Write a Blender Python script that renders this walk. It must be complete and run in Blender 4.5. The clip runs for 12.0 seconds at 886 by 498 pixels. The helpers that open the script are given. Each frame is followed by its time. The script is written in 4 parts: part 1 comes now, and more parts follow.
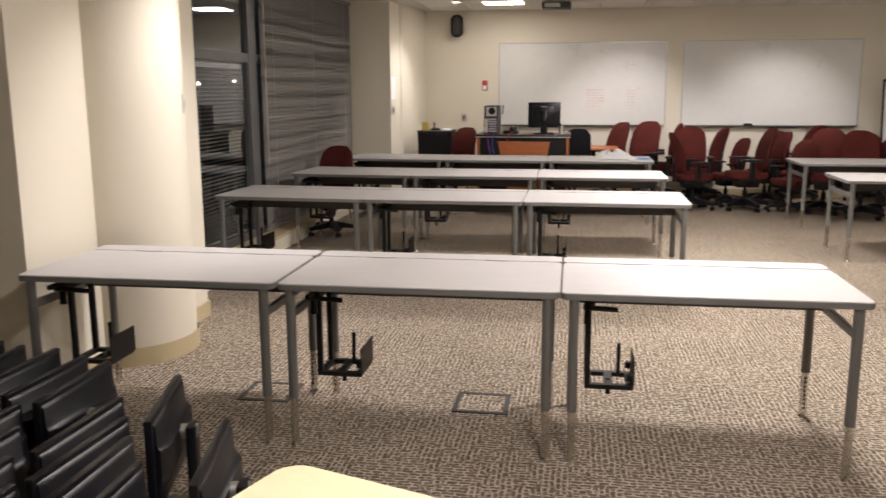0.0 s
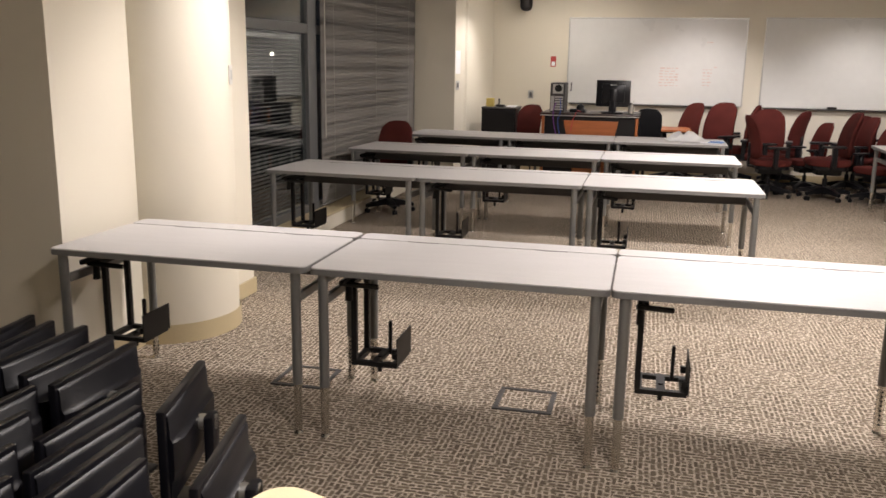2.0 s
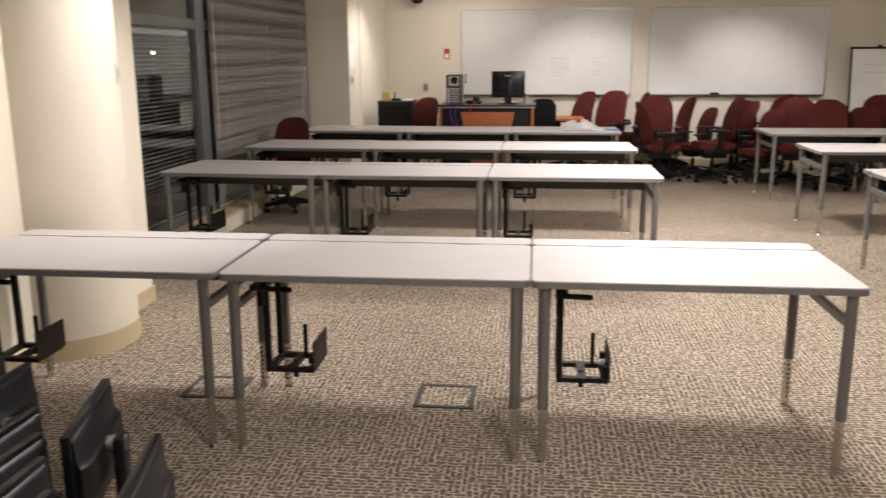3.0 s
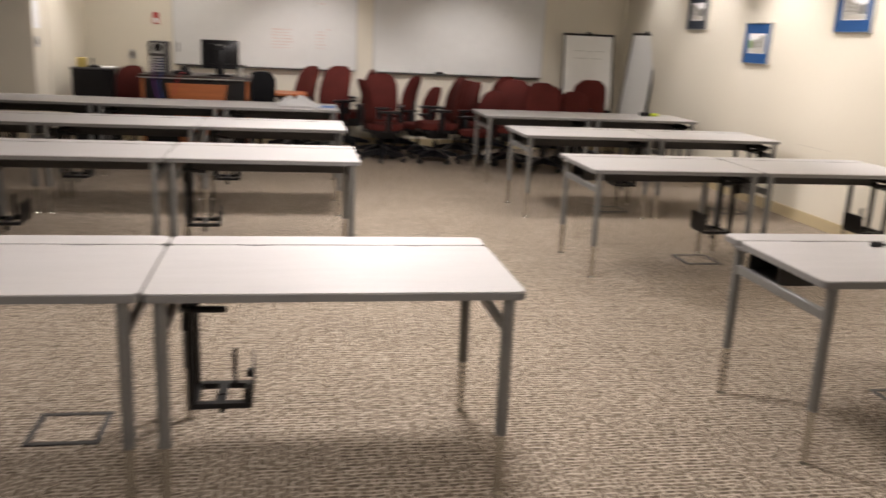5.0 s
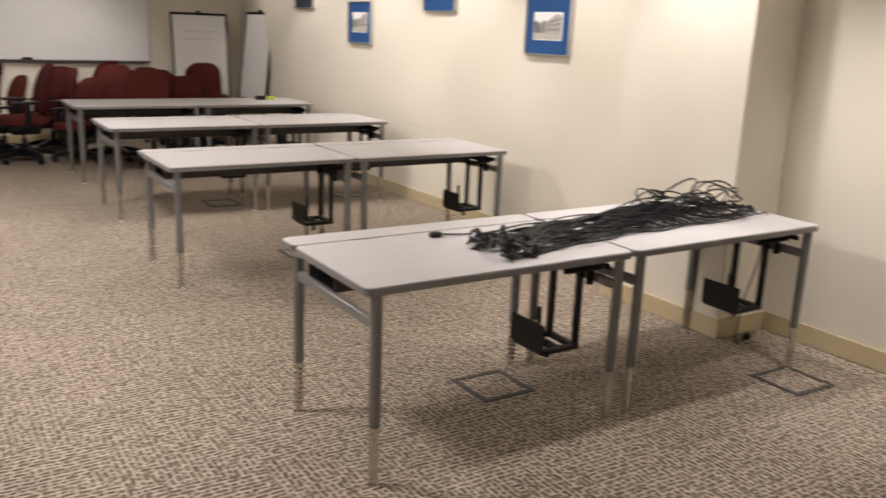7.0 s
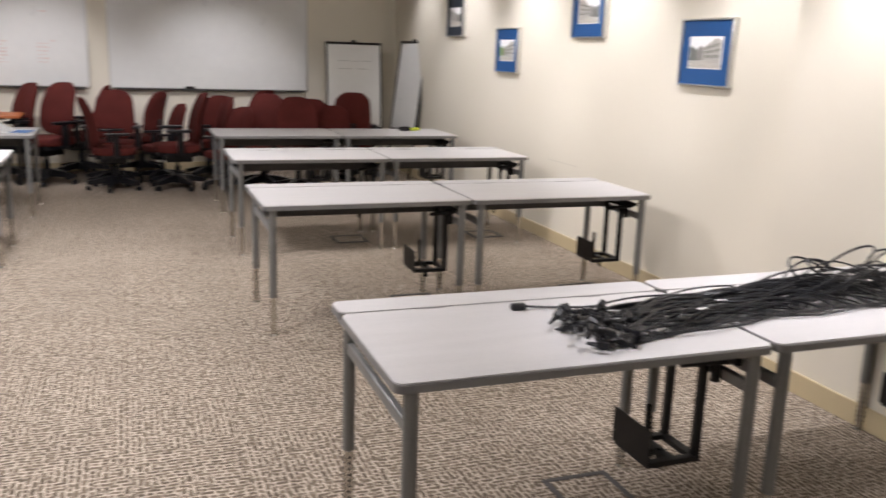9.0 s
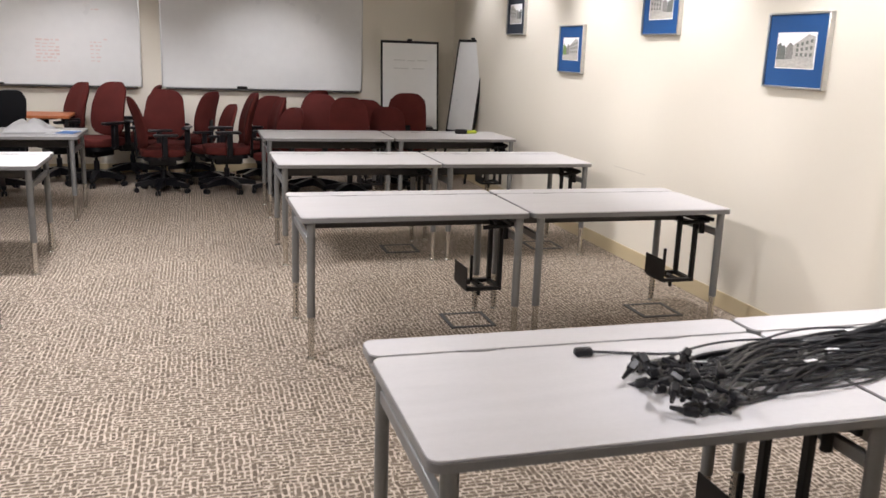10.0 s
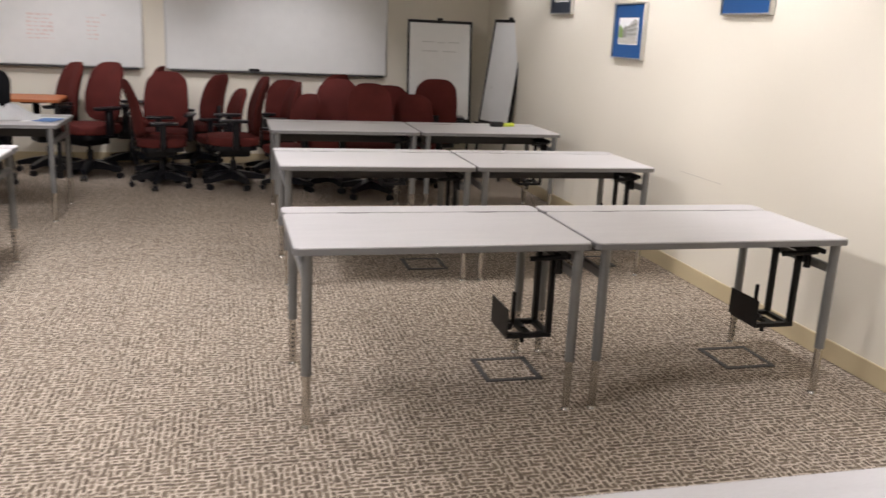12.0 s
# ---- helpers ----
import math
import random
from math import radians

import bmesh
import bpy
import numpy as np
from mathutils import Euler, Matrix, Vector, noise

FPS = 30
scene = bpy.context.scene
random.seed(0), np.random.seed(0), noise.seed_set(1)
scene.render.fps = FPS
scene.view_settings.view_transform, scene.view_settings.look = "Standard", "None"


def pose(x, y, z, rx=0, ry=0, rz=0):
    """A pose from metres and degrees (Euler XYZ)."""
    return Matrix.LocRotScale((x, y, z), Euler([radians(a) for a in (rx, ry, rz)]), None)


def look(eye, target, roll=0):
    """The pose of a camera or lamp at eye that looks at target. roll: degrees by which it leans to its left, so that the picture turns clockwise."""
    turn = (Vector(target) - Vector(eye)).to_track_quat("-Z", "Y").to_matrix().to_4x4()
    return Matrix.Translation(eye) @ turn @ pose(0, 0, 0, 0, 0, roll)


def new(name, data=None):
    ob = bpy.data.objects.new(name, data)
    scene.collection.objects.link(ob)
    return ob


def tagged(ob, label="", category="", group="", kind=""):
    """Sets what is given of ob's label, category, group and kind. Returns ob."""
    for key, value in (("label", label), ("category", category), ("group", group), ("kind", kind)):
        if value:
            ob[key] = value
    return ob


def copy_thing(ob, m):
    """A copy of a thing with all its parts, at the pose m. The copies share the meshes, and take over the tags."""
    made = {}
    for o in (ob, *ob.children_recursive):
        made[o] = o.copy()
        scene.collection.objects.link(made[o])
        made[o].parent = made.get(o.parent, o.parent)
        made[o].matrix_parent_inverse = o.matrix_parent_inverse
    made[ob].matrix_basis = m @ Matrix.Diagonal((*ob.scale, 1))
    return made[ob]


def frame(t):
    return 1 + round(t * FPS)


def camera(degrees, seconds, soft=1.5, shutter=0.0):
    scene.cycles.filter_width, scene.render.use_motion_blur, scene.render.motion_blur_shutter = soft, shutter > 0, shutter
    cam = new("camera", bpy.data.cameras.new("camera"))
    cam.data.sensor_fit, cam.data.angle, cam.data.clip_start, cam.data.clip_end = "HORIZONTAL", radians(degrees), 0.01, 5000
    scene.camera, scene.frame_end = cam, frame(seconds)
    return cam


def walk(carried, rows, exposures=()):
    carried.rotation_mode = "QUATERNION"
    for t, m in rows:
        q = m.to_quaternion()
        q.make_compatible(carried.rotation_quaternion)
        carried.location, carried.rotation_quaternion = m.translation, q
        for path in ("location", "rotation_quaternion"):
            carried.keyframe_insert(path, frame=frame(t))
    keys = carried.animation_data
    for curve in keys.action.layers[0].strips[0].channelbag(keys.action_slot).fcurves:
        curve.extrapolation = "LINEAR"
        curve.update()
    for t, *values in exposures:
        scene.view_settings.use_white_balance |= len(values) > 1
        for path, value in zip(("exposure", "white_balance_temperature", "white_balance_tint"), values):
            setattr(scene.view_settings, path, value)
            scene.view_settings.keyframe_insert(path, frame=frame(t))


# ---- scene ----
cam = camera(55.2, 12.0, 1.5, 0.5)
PATH = [
    (0, (0.905, 0.099, 1.586), (0.602, 2.04, 1.213), -0.2),
    (0.5, (0.94, 0.144, 1.582), (0.75, 2.096, 1.191), -0.1),
    (1, (0.983, 0.231, 1.57), (0.844, 2.181, 1.151), 0.4),
    (1.5, (1.002, 0.339, 1.575), (0.764, 2.275, 1.137), 1.0),
    (2, (0.964, 0.366, 1.591), (0.508, 2.265, 1.16), 0.9),
    (2.5, (0.881, 0.378, 1.589), (0.439, 2.281, 1.161), -0.3),
    (2.7, (0.861, 0.399, 1.578), (0.513, 2.32, 1.147), -0.5),
    (4.5, (1.202, 0.737, 1.578), (1.251, 2.679, 1.104), 1.4),
    (5, (1.324, 0.949, 1.559), (1.673, 2.857, 1.073), 2.7),
    (5.5, (1.467, 1.124, 1.567), (2.119, 2.951, 1.078), 3.2),
    (6, (1.705, 1.213, 1.573), (2.481, 2.987, 1.073), 3.2),
    (6.5, (1.91, 1.246, 1.58), (2.784, 2.975, 1.086), 3.4),
    (7, (2.0, 1.244, 1.599), (3.046, 2.873, 1.098), 2.3),
    (7.2, (2.037, 1.265, 1.596), (3.141, 2.856, 1.093), 2.1),
    (8.8, (2.584, 1.638, 1.598), (3.392, 3.411, 1.147), 2.1),
    (9, (2.634, 1.674, 1.598), (3.313, 3.501, 1.146), 2.0),
    (9.5, (2.716, 1.858, 1.581), (3.278, 3.722, 1.123), 2.1),
    (10, (2.807, 2.1, 1.586), (3.356, 3.968, 1.13), 2.0),
    (10.5, (2.948, 2.366, 1.572), (3.404, 4.259, 1.116), 2.7),
    (11, (3.051, 2.611, 1.581), (3.361, 4.529, 1.106), 3.3),
    (11.5, (3.031, 2.874, 1.582), (3.38, 4.783, 1.098), 2.4),
    (12, (3.055, 3.13, 1.571), (3.544, 5.004, 1.074), 2.7),
]
# the clip's own exposure and white balance drift on the way
EXPOSURES = [(0.0, 0.26, 6750, 10), (2.7, 0.3, 6750, 10), (4.5, 0.17, 6750, 10), (5.5, -0.09, 6750, 10), (6.0, -0.07, 6800, 10), (7.0, -0.05, 6750, 10), (9.0, 0.06, 6200, 10), (9.5, 0.2, 6150, 10), (10.5, 0.12, 6150, 10), (12.0, 0.0, 6250, 10)]
walk(cam, [(t, look(eye, target, roll)) for t, eye, target, roll in PATH], EXPOSURES)

# ---- light ----
CEIL = 2.72
world = bpy.data.worlds.new("night")
scene.world = world
world.use_nodes = True
world.node_tree.nodes["Background"].inputs[0].default_value = (0.02, 0.025, 0.035, 1)
world.node_tree.nodes["Background"].inputs[1].default_value = 0.15
WARM = (1.0, 0.937, 0.95)
# x, y, watts of the square lights; x, y, watts, tilts (towards x, towards y) and cone of the round ones
# the square ones at (4.3, 8.1) and (1.3, 1.7) are unseen, added as fill
TROFFERS = [(1.9, 5.1, 72.0), (1.9, 8.1, 74.0), (-0.1, 11.9, 11.0), (4.3, 8.1, 16.0), (1.3, 1.7, 36.0)]
# the narrow round one at (4.55, 3.75) is unseen, added to brighten the tabletop
DOWNLIGHTS = [(5.4, 2.9, 122.0, 30, 0), (5.15, 4.45, 112.0, 16, 0), (4.55, 3.75, 112.0, 0, 0, 58), (5.25, 5.75, 84.0, 28, 0), (5.25, 7.25, 84.0, 32, 0), (5.25, 8.75, 80.0, 32, 0), (5.25, 10.25, 68.0, 32, 0), (5.45, 11.7, 30.0, 32, 0),
              (-0.5, 4.75, 110.0, -24, 0), (-0.72, 11.75, 66.0, -26, 0, 76), (1.6, 11.2, 125.0, 0, 38, 76), (3.7, 11.2, 122.0, 0, 38, 76), (0.6, 1.35, 50.0, 0, 8)]


# ---- materials ----
def material(name, colour, rough=0.6, metal=0.0, vary=0.08, scale=6.0, fine=120.0, bump=0.05, coat=0.0, spec=0.5, stretch=(1, 1, 1), object_random=0.0, far=0.002):
    """A surface with broad and fine variation of its colour and a fine relief."""
    m = bpy.data.materials.new(name)
    m.use_nodes = True
    n, l = m.node_tree.nodes, m.node_tree.links
    b = n["Principled BSDF"]
    b.inputs["Metallic"].default_value = metal
    b.inputs["Specular IOR Level"].default_value = spec
    b.inputs["Coat Weight"].default_value = coat
    co = n.new("ShaderNodeTexCoord")
    mp = n.new("ShaderNodeMapping")
    mp.inputs["Scale"].default_value = stretch
    l.new(co.outputs["Object"], mp.inputs[0])
    big, small = n.new("ShaderNodeTexNoise"), n.new("ShaderNodeTexNoise")
    big.inputs["Scale"].default_value, small.inputs["Scale"].default_value = scale, fine
    big.inputs["Detail"].default_value, small.inputs["Detail"].default_value = 4, 3
    l.new(mp.outputs[0], big.inputs[0]), l.new(mp.outputs[0], small.inputs[0])
    add = n.new("ShaderNodeMath")
    add.operation = "ADD"
    l.new(big.outputs["Fac"], add.inputs[0]), l.new(small.outputs["Fac"], add.inputs[1])
    ramp = n.new("ShaderNodeMapRange")
    ramp.inputs[1].default_value, ramp.inputs[2].default_value = 0.6, 1.4
    ramp.inputs[3].default_value, ramp.inputs[4].default_value = 1 - vary, 1 + vary
    l.new(add.outputs[0], ramp.inputs[0])
    mul = n.new("ShaderNodeVectorMath")
    mul.operation = "SCALE"
    mul.inputs[0].default_value = colour
    value = ramp.outputs[0]
    if object_random:
        info, r2, m2 = n.new("ShaderNodeObjectInfo"), n.new("ShaderNodeMapRange"), n.new("ShaderNodeMath")
        r2.inputs[3].default_value, r2.inputs[4].default_value = 1 - object_random, 1 + object_random
        m2.operation = "MULTIPLY"
        l.new(info.outputs["Random"], r2.inputs[0]), l.new(r2.outputs[0], m2.inputs[0]), l.new(value, m2.inputs[1])
        value = m2.outputs[0]
    l.new(value, mul.inputs["Scale"])
    l.new(mul.outputs[0], b.inputs["Base Color"])
    rr = n.new("ShaderNodeMapRange")
    rr.inputs[3].default_value, rr.inputs[4].default_value = max(0.03, rough - 0.08), min(1, rough + 0.08)
    l.new(big.outputs["Fac"], rr.inputs[0]), l.new(rr.outputs[0], b.inputs["Roughness"])
    if bump:
        bp = n.new("ShaderNodeBump")
        bp.inputs["Strength"].default_value, bp.inputs["Distance"].default_value = bump, far
        l.new(small.outputs["Fac"], bp.inputs["Height"]), l.new(bp.outputs[0], b.inputs["Normal"])
    return m


def glow(name, colour, strength):
    m = bpy.data.materials.new(name)
    m.use_nodes = True
    b = m.node_tree.nodes["Principled BSDF"]
    b.inputs["Base Color"].default_value = (*colour, 1)
    b.inputs["Emission Color"].default_value, b.inputs["Emission Strength"].default_value = (*colour, 1), strength
    return m


def glass_material():
    m = bpy.data.materials.new("window_glass")
    m.use_nodes = True
    b = m.node_tree.nodes["Principled BSDF"]
    b.inputs["Transmission Weight"].default_value, b.inputs["Roughness"].default_value, b.inputs["IOR"].default_value = 1.0, 0.01, 1.45
    b.inputs["Base Color"].default_value = (0.75, 0.8, 0.8, 1)
    return m


def carpet_material():
    """Loop carpet: short light bars woven in two directions over a dark brown ground."""
    m = bpy.data.materials.new("patterned_carpet")
    m.use_nodes = True
    n, l = m.node_tree.nodes, m.node_tree.links
    b = n["Principled BSDF"]
    b.inputs["Roughness"].default_value, b.inputs["Specular IOR Level"].default_value = 0.95, 0.12

    def node(kind, **values):
        made = n.new(kind)
        for key, v in values.items():
            made.inputs[key].default_value = v
        return made

    def maths(op, a, c, clamp=False, plus=0.5):
        made = n.new("ShaderNodeMath")
        made.operation, made.use_clamp = op, clamp
        for i, v in enumerate((a, c)):
            if isinstance(v, (int, float)):
                made.inputs[i].default_value = v
            else:
                l.new(v, made.inputs[i])
        if op == "MULTIPLY_ADD":
            made.inputs[2].default_value = plus
        return made.outputs[0]

    co = n.new("ShaderNodeTexCoord")
    wob = node("ShaderNodeTexNoise", Scale=16.0, Detail=1.0)
    l.new(co.outputs["Object"], wob.inputs[0])
    off = n.new("ShaderNodeVectorMath")
    off.operation = "MULTIPLY_ADD"
    off.inputs[1].default_value, off.inputs[2].default_value = (0.02, 0.02, 0), (-0.01, -0.01, 0)
    l.new(wob.outputs["Color"], off.inputs[0])
    pos = n.new("ShaderNodeVectorMath")
    l.new(co.outputs["Object"], pos.inputs[0]), l.new(off.outputs[0], pos.inputs[1])
    bars = []
    for turn in (0, math.pi / 2):
        mp = n.new("ShaderNodeMapping")
        mp.inputs["Rotation"].default_value = (0, 0, turn)
        l.new(pos.outputs[0], mp.inputs[0])
        br = n.new("ShaderNodeTexBrick")
        br.offset, br.offset_frequency, br.squash, br.squash_frequency = 0.37, 2, 0.6, 3
        for key, v in {"Scale": 1.0, "Mortar Size": 0.0048, "Mortar Smooth": 0.25, "Bias": 0.0, "Brick Width": 0.054, "Row Height": 0.0245}.items():
            br.inputs[key].default_value = v
        br.inputs["Color1"].default_value, br.inputs["Color2"].default_value = (0.2, 0.2, 0.2, 1), (0.8, 0.8, 0.8, 1)
        l.new(mp.outputs[0], br.inputs[0])
        bars.append(br)
    cells = n.new("ShaderNodeTexVoronoi")
    cells.distance, cells.inputs["Scale"].default_value = "CHEBYCHEV", 14.5
    l.new(pos.outputs[0], cells.inputs[0])
    sep = n.new("ShaderNodeSeparateColor")
    l.new(cells.outputs["Color"], sep.inputs[0])
    tiles = n.new("ShaderNodeTexChecker")
    tiles.inputs["Scale"].default_value = 2.0
    l.new(co.outputs["Object"], tiles.inputs[0])
    pick = maths("GREATER_THAN", sep.outputs[0], maths("MULTIPLY_ADD", tiles.outputs["Fac"], 0.5, plus=0.2))

    def mixed(kind, a, c, fac):
        mx = n.new("ShaderNodeMix")
        mx.data_type = kind
        i = {"FLOAT": (0, 2, 3), "RGBA": (0, 6, 7)}[kind]
        for k, v in zip(i, (fac, a, c)):
            if isinstance(v, (int, float, tuple)):
                mx.inputs[k].default_value = v
            else:
                l.new(v, mx.inputs[k])
        return mx.outputs[{"FLOAT": 0, "RGBA": 2}[kind]]

    line = mixed("FLOAT", bars[1].outputs["Fac"], bars[0].outputs["Fac"], pick)
    tone = mixed("RGBA", bars[1].outputs["Color"], bars[0].outputs["Color"], pick)
    grain = node("ShaderNodeTexNoise", Scale=330.0, Detail=2.0)
    patch = node("ShaderNodeTexNoise", Scale=2.2, Detail=4.0)
    thick = node("ShaderNodeTexNoise", Scale=30.0, Detail=2.0)
    for k in (grain, patch, thick):
        l.new(co.outputs["Object"], k.inputs[0])
    line = maths("MULTIPLY", line, maths("SUBTRACT", maths("MULTIPLY", thick.outputs["Fac"], 3.2), 0.75, True), True)
    dark = mixed("RGBA", CARPET_DARK, CARPET_MID, tone)
    both = mixed("RGBA", dark, CARPET_LIGHT, line)
    sc = n.new("ShaderNodeVectorMath")
    sc.operation = "SCALE"
    l.new(both, sc.inputs[0])
    l.new(maths("ADD", maths("MULTIPLY", grain.outputs["Fac"], 0.9), maths("MULTIPLY_ADD", patch.outputs["Fac"], 0.4)), sc.inputs["Scale"])
    l.new(sc.outputs[0], b.inputs["Base Color"])
    bp = n.new("ShaderNodeBump")
    bp.inputs["Strength"].default_value, bp.inputs["Distance"].default_value = 0.5, 0.004
    l.new(maths("ADD", line, maths("MULTIPLY", grain.outputs["Fac"], 0.8)), bp.inputs["Height"])
    l.new(bp.outputs[0], b.inputs["Normal"])
    return m


CARPET_DARK, CARPET_MID, CARPET_LIGHT = (0.09, 0.07, 0.051, 1), (0.2, 0.161, 0.122, 1), (0.5, 0.43, 0.352, 1)
CARPET = carpet_material()
PAINT = material("cream_wall_paint", (0.8, 0.75, 0.635), 0.75, vary=0.025, scale=0.9, fine=260, bump=0.12, spec=0.25)
BASE = material("tan_vinyl_base", (0.57, 0.475, 0.295), 0.5, vary=0.06, scale=3)
TILE = material("ceiling_tile", (0.78, 0.76, 0.7), 0.9, vary=0.05, scale=5, fine=90, bump=0.4)
LAMINATE = material("grey_laminate", (0.58, 0.568, 0.568), 0.5, vary=0.07, scale=3.0, fine=55, bump=0.03, stretch=(1.0, 7.0, 1.0), spec=0.36)
EDGE = material("grey_rubber_edge", (0.2, 0.195, 0.19), 0.5, vary=0.08, scale=9)
STEEL = material("grey_painted_steel", (0.2, 0.2, 0.195), 0.4, metal=0.35, vary=0.08, scale=8)
CHROME = material("worn_chrome", (0.62, 0.6, 0.56), 0.22, metal=1.0, vary=0.1, scale=14)
BLACK = material("black_powder_coat", (0.01, 0.009, 0.009), 0.5, vary=0.2, scale=12, bump=0.1, spec=0.3)
PLASTIC = material("black_plastic", (0.009, 0.009, 0.011), 0.3, vary=0.2, scale=9, fine=300, bump=0.08, spec=0.35)
SHELL = material("black_monitor_shell", (0.006, 0.006, 0.009), 0.34, vary=0.15, scale=1.2, fine=500, bump=0.0, spec=0.4)
SCREEN = material("dark_screen", (0.01, 0.01, 0.012), 0.2, vary=0.1)
TROUGH = material("dark_grey_tray", (0.055, 0.052, 0.05), 0.55, vary=0.12, scale=7)
FABRIC = material("brick_red_fabric", (0.088, 0.019, 0.016), 0.92, vary=0.2, scale=7, fine=420, bump=0.6, spec=0.15, object_random=0.18)
WHITEBOARD = material("whiteboard_enamel", (0.76, 0.76, 0.74), 0.3, vary=0.03, scale=1.4, fine=9, bump=0.0)
ALU = material("brushed_aluminium", (0.6, 0.6, 0.58), 0.35, metal=0.9, vary=0.06, scale=20)
CHERRY = material("cherry_veneer", (0.42, 0.13, 0.04), 0.4, vary=0.22, scale=4, fine=60, stretch=(1, 1, 9))
MAPLE = material("maple_laminate", (0.85, 0.73, 0.48), 0.35, vary=0.07, scale=3, fine=40, stretch=(1, 8, 1))
BLUE = material("blue_mat_board", (0.01, 0.075, 0.24), 0.75, vary=0.06, scale=12)
# mat of the fourth picture, with the shadow it hangs in put into the colour
SHADED_MAT = material("shaded_mat_board", (0.022, 0.03, 0.045), 0.75, vary=0.06, scale=12)
SLAT = material("grey_blind_slat", (0.33, 0.315, 0.295), 0.6, vary=0.03, scale=3, spec=0.2)
MULLION = material("grey_window_frame", (0.16, 0.165, 0.17), 0.45, metal=0.3, vary=0.06)
WHITE = material("white_plastic", (0.75, 0.73, 0.68), 0.5, vary=0.04)
PAPER = material("white_paper", (0.9, 0.9, 0.9), 0.8, vary=0.05)
RED_SIGN = material("red_sign", (0.5, 0.06, 0.05), 0.5)
RED_INK = material("red_marker_ink", (0.74, 0.62, 0.58), 0.7)
INK = material("dark_ink", (0.12, 0.12, 0.13), 0.7)
CORD = material("black_rubber_cord", (0.011, 0.012, 0.015), 0.36, vary=0.2, scale=30, bump=0.0, object_random=0.4)
GLASS = glass_material()
LAMP = glow("lit_diffuser", (1.0, 0.9, 0.75), 6.0)


# ---- mesh helpers ----
def box(bm, x0, x1, y0, y1, z0, z1, bevel=0.0, seg=1):
    made = bmesh.ops.create_cube(bm, size=1, matrix=Matrix.Translation(((x0 + x1) / 2, (y0 + y1) / 2, (z0 + z1) / 2)) @ Matrix.Diagonal((x1 - x0, y1 - y0, z1 - z0, 1)))
    if bevel:
        edges = list({e for v in made["verts"] for e in v.link_edges})
        bmesh.ops.bevel(bm, geom=edges, offset=bevel, segments=seg, affect="EDGES", profile=0.5)
    return bm


def rod(bm, a, b, r, r2=None, seg=12):
    a, b = Vector(a), Vector(b)
    way = b - a
    m = Matrix.Translation((a + b) / 2) @ way.to_track_quat("Z", "Y").to_matrix().to_4x4()
    bmesh.ops.create_cone(bm, cap_ends=True, segments=seg, radius1=r, radius2=r if r2 is None else r2, depth=way.length, matrix=m)
    return bm


def prism(bm, outline, z0, z1):
    low = [bm.verts.new((x, y, z0)) for x, y in outline]
    high = [bm.verts.new((x, y, z1)) for x, y in outline]
    bm.faces.new(low[::-1]), bm.faces.new(high)
    for i in range(len(low)):
        j = (i + 1) % len(low)
        bm.faces.new((low[i], low[j], high[j], high[i]))
    return bm


def rounded(x0, x1, y0, y1, r, corners=(1, 1, 1, 1), seg=6):
    """A rectangle's outline with round corners, from the low x, low y one anticlockwise."""
    out = []
    for k, (cx, cy, a) in enumerate(((x0 + r, y0 + r, 180), (x1 - r, y0 + r, 270), (x1 - r, y1 - r, 0), (x0 + r, y1 - r, 90))):
        if corners[k]:
            out += [(cx + r * math.cos(radians(a + 90 * i / seg)), cy + r * math.sin(radians(a + 90 * i / seg))) for i in range(seg + 1)]
        else:
            out.append(((x0, x1, x1, x0)[k], (y0, y0, y1, y1)[k]))
    return out


def tube(bm, points, r, seg=6):
    """A round cord along a line of points."""
    rings, last = [], None
    for i, p in enumerate(points):
        way = (points[min(i + 1, len(points) - 1)] - points[max(i - 1, 0)]).normalized()
        side = way.orthogonal().normalized() if last is None else (last - way * last.dot(way)).normalized()
        last, up = side, way.cross(side)
        rings.append([bm.verts.new(p + r * (math.cos(a) * side + math.sin(a) * up)) for a in (2 * math.pi * k / seg for k in range(seg))])
    for a, b in zip(rings, rings[1:]):
        for k in range(seg):
            bm.faces.new((a[k], a[(k + 1) % seg], b[(k + 1) % seg], b[k]))
    bm.faces.new(rings[0][::-1]), bm.faces.new(rings[-1])
    return bm


def mesh_of(name, bm, mat, angle=40):
    bmesh.ops.recalc_face_normals(bm, faces=bm.faces)
    me = bpy.data.meshes.new(name)
    bm.to_mesh(me)
    bm.free()
    me.materials.append(mat)
    me.polygons.foreach_set("use_smooth", [True] * len(me.polygons))
    me.set_sharp_from_angle(angle=radians(angle))
    return me


def part(name, bm, mat, parent=None, label="", m=None):
    """One mesh object from a bmesh, under a thing or a part."""
    ob = new(name, mesh_of(name, bm, mat))
    if m is not None:
        ob.matrix_basis = m
    ob.parent = parent
    return tagged(ob, label)


def B():
    return bmesh.new()


def solid(name, label, mat, *boxes, category="wall", bevel=0.0):
    bm = B()
    for b in boxes:
        box(bm, *b, bevel=bevel)
    return tagged(part(name, bm, mat), label, category, kind="structure")


def thing(name, label, category, m, group=""):
    ob = tagged(new(name), label, category, group)
    ob.matrix_basis = m
    return ob


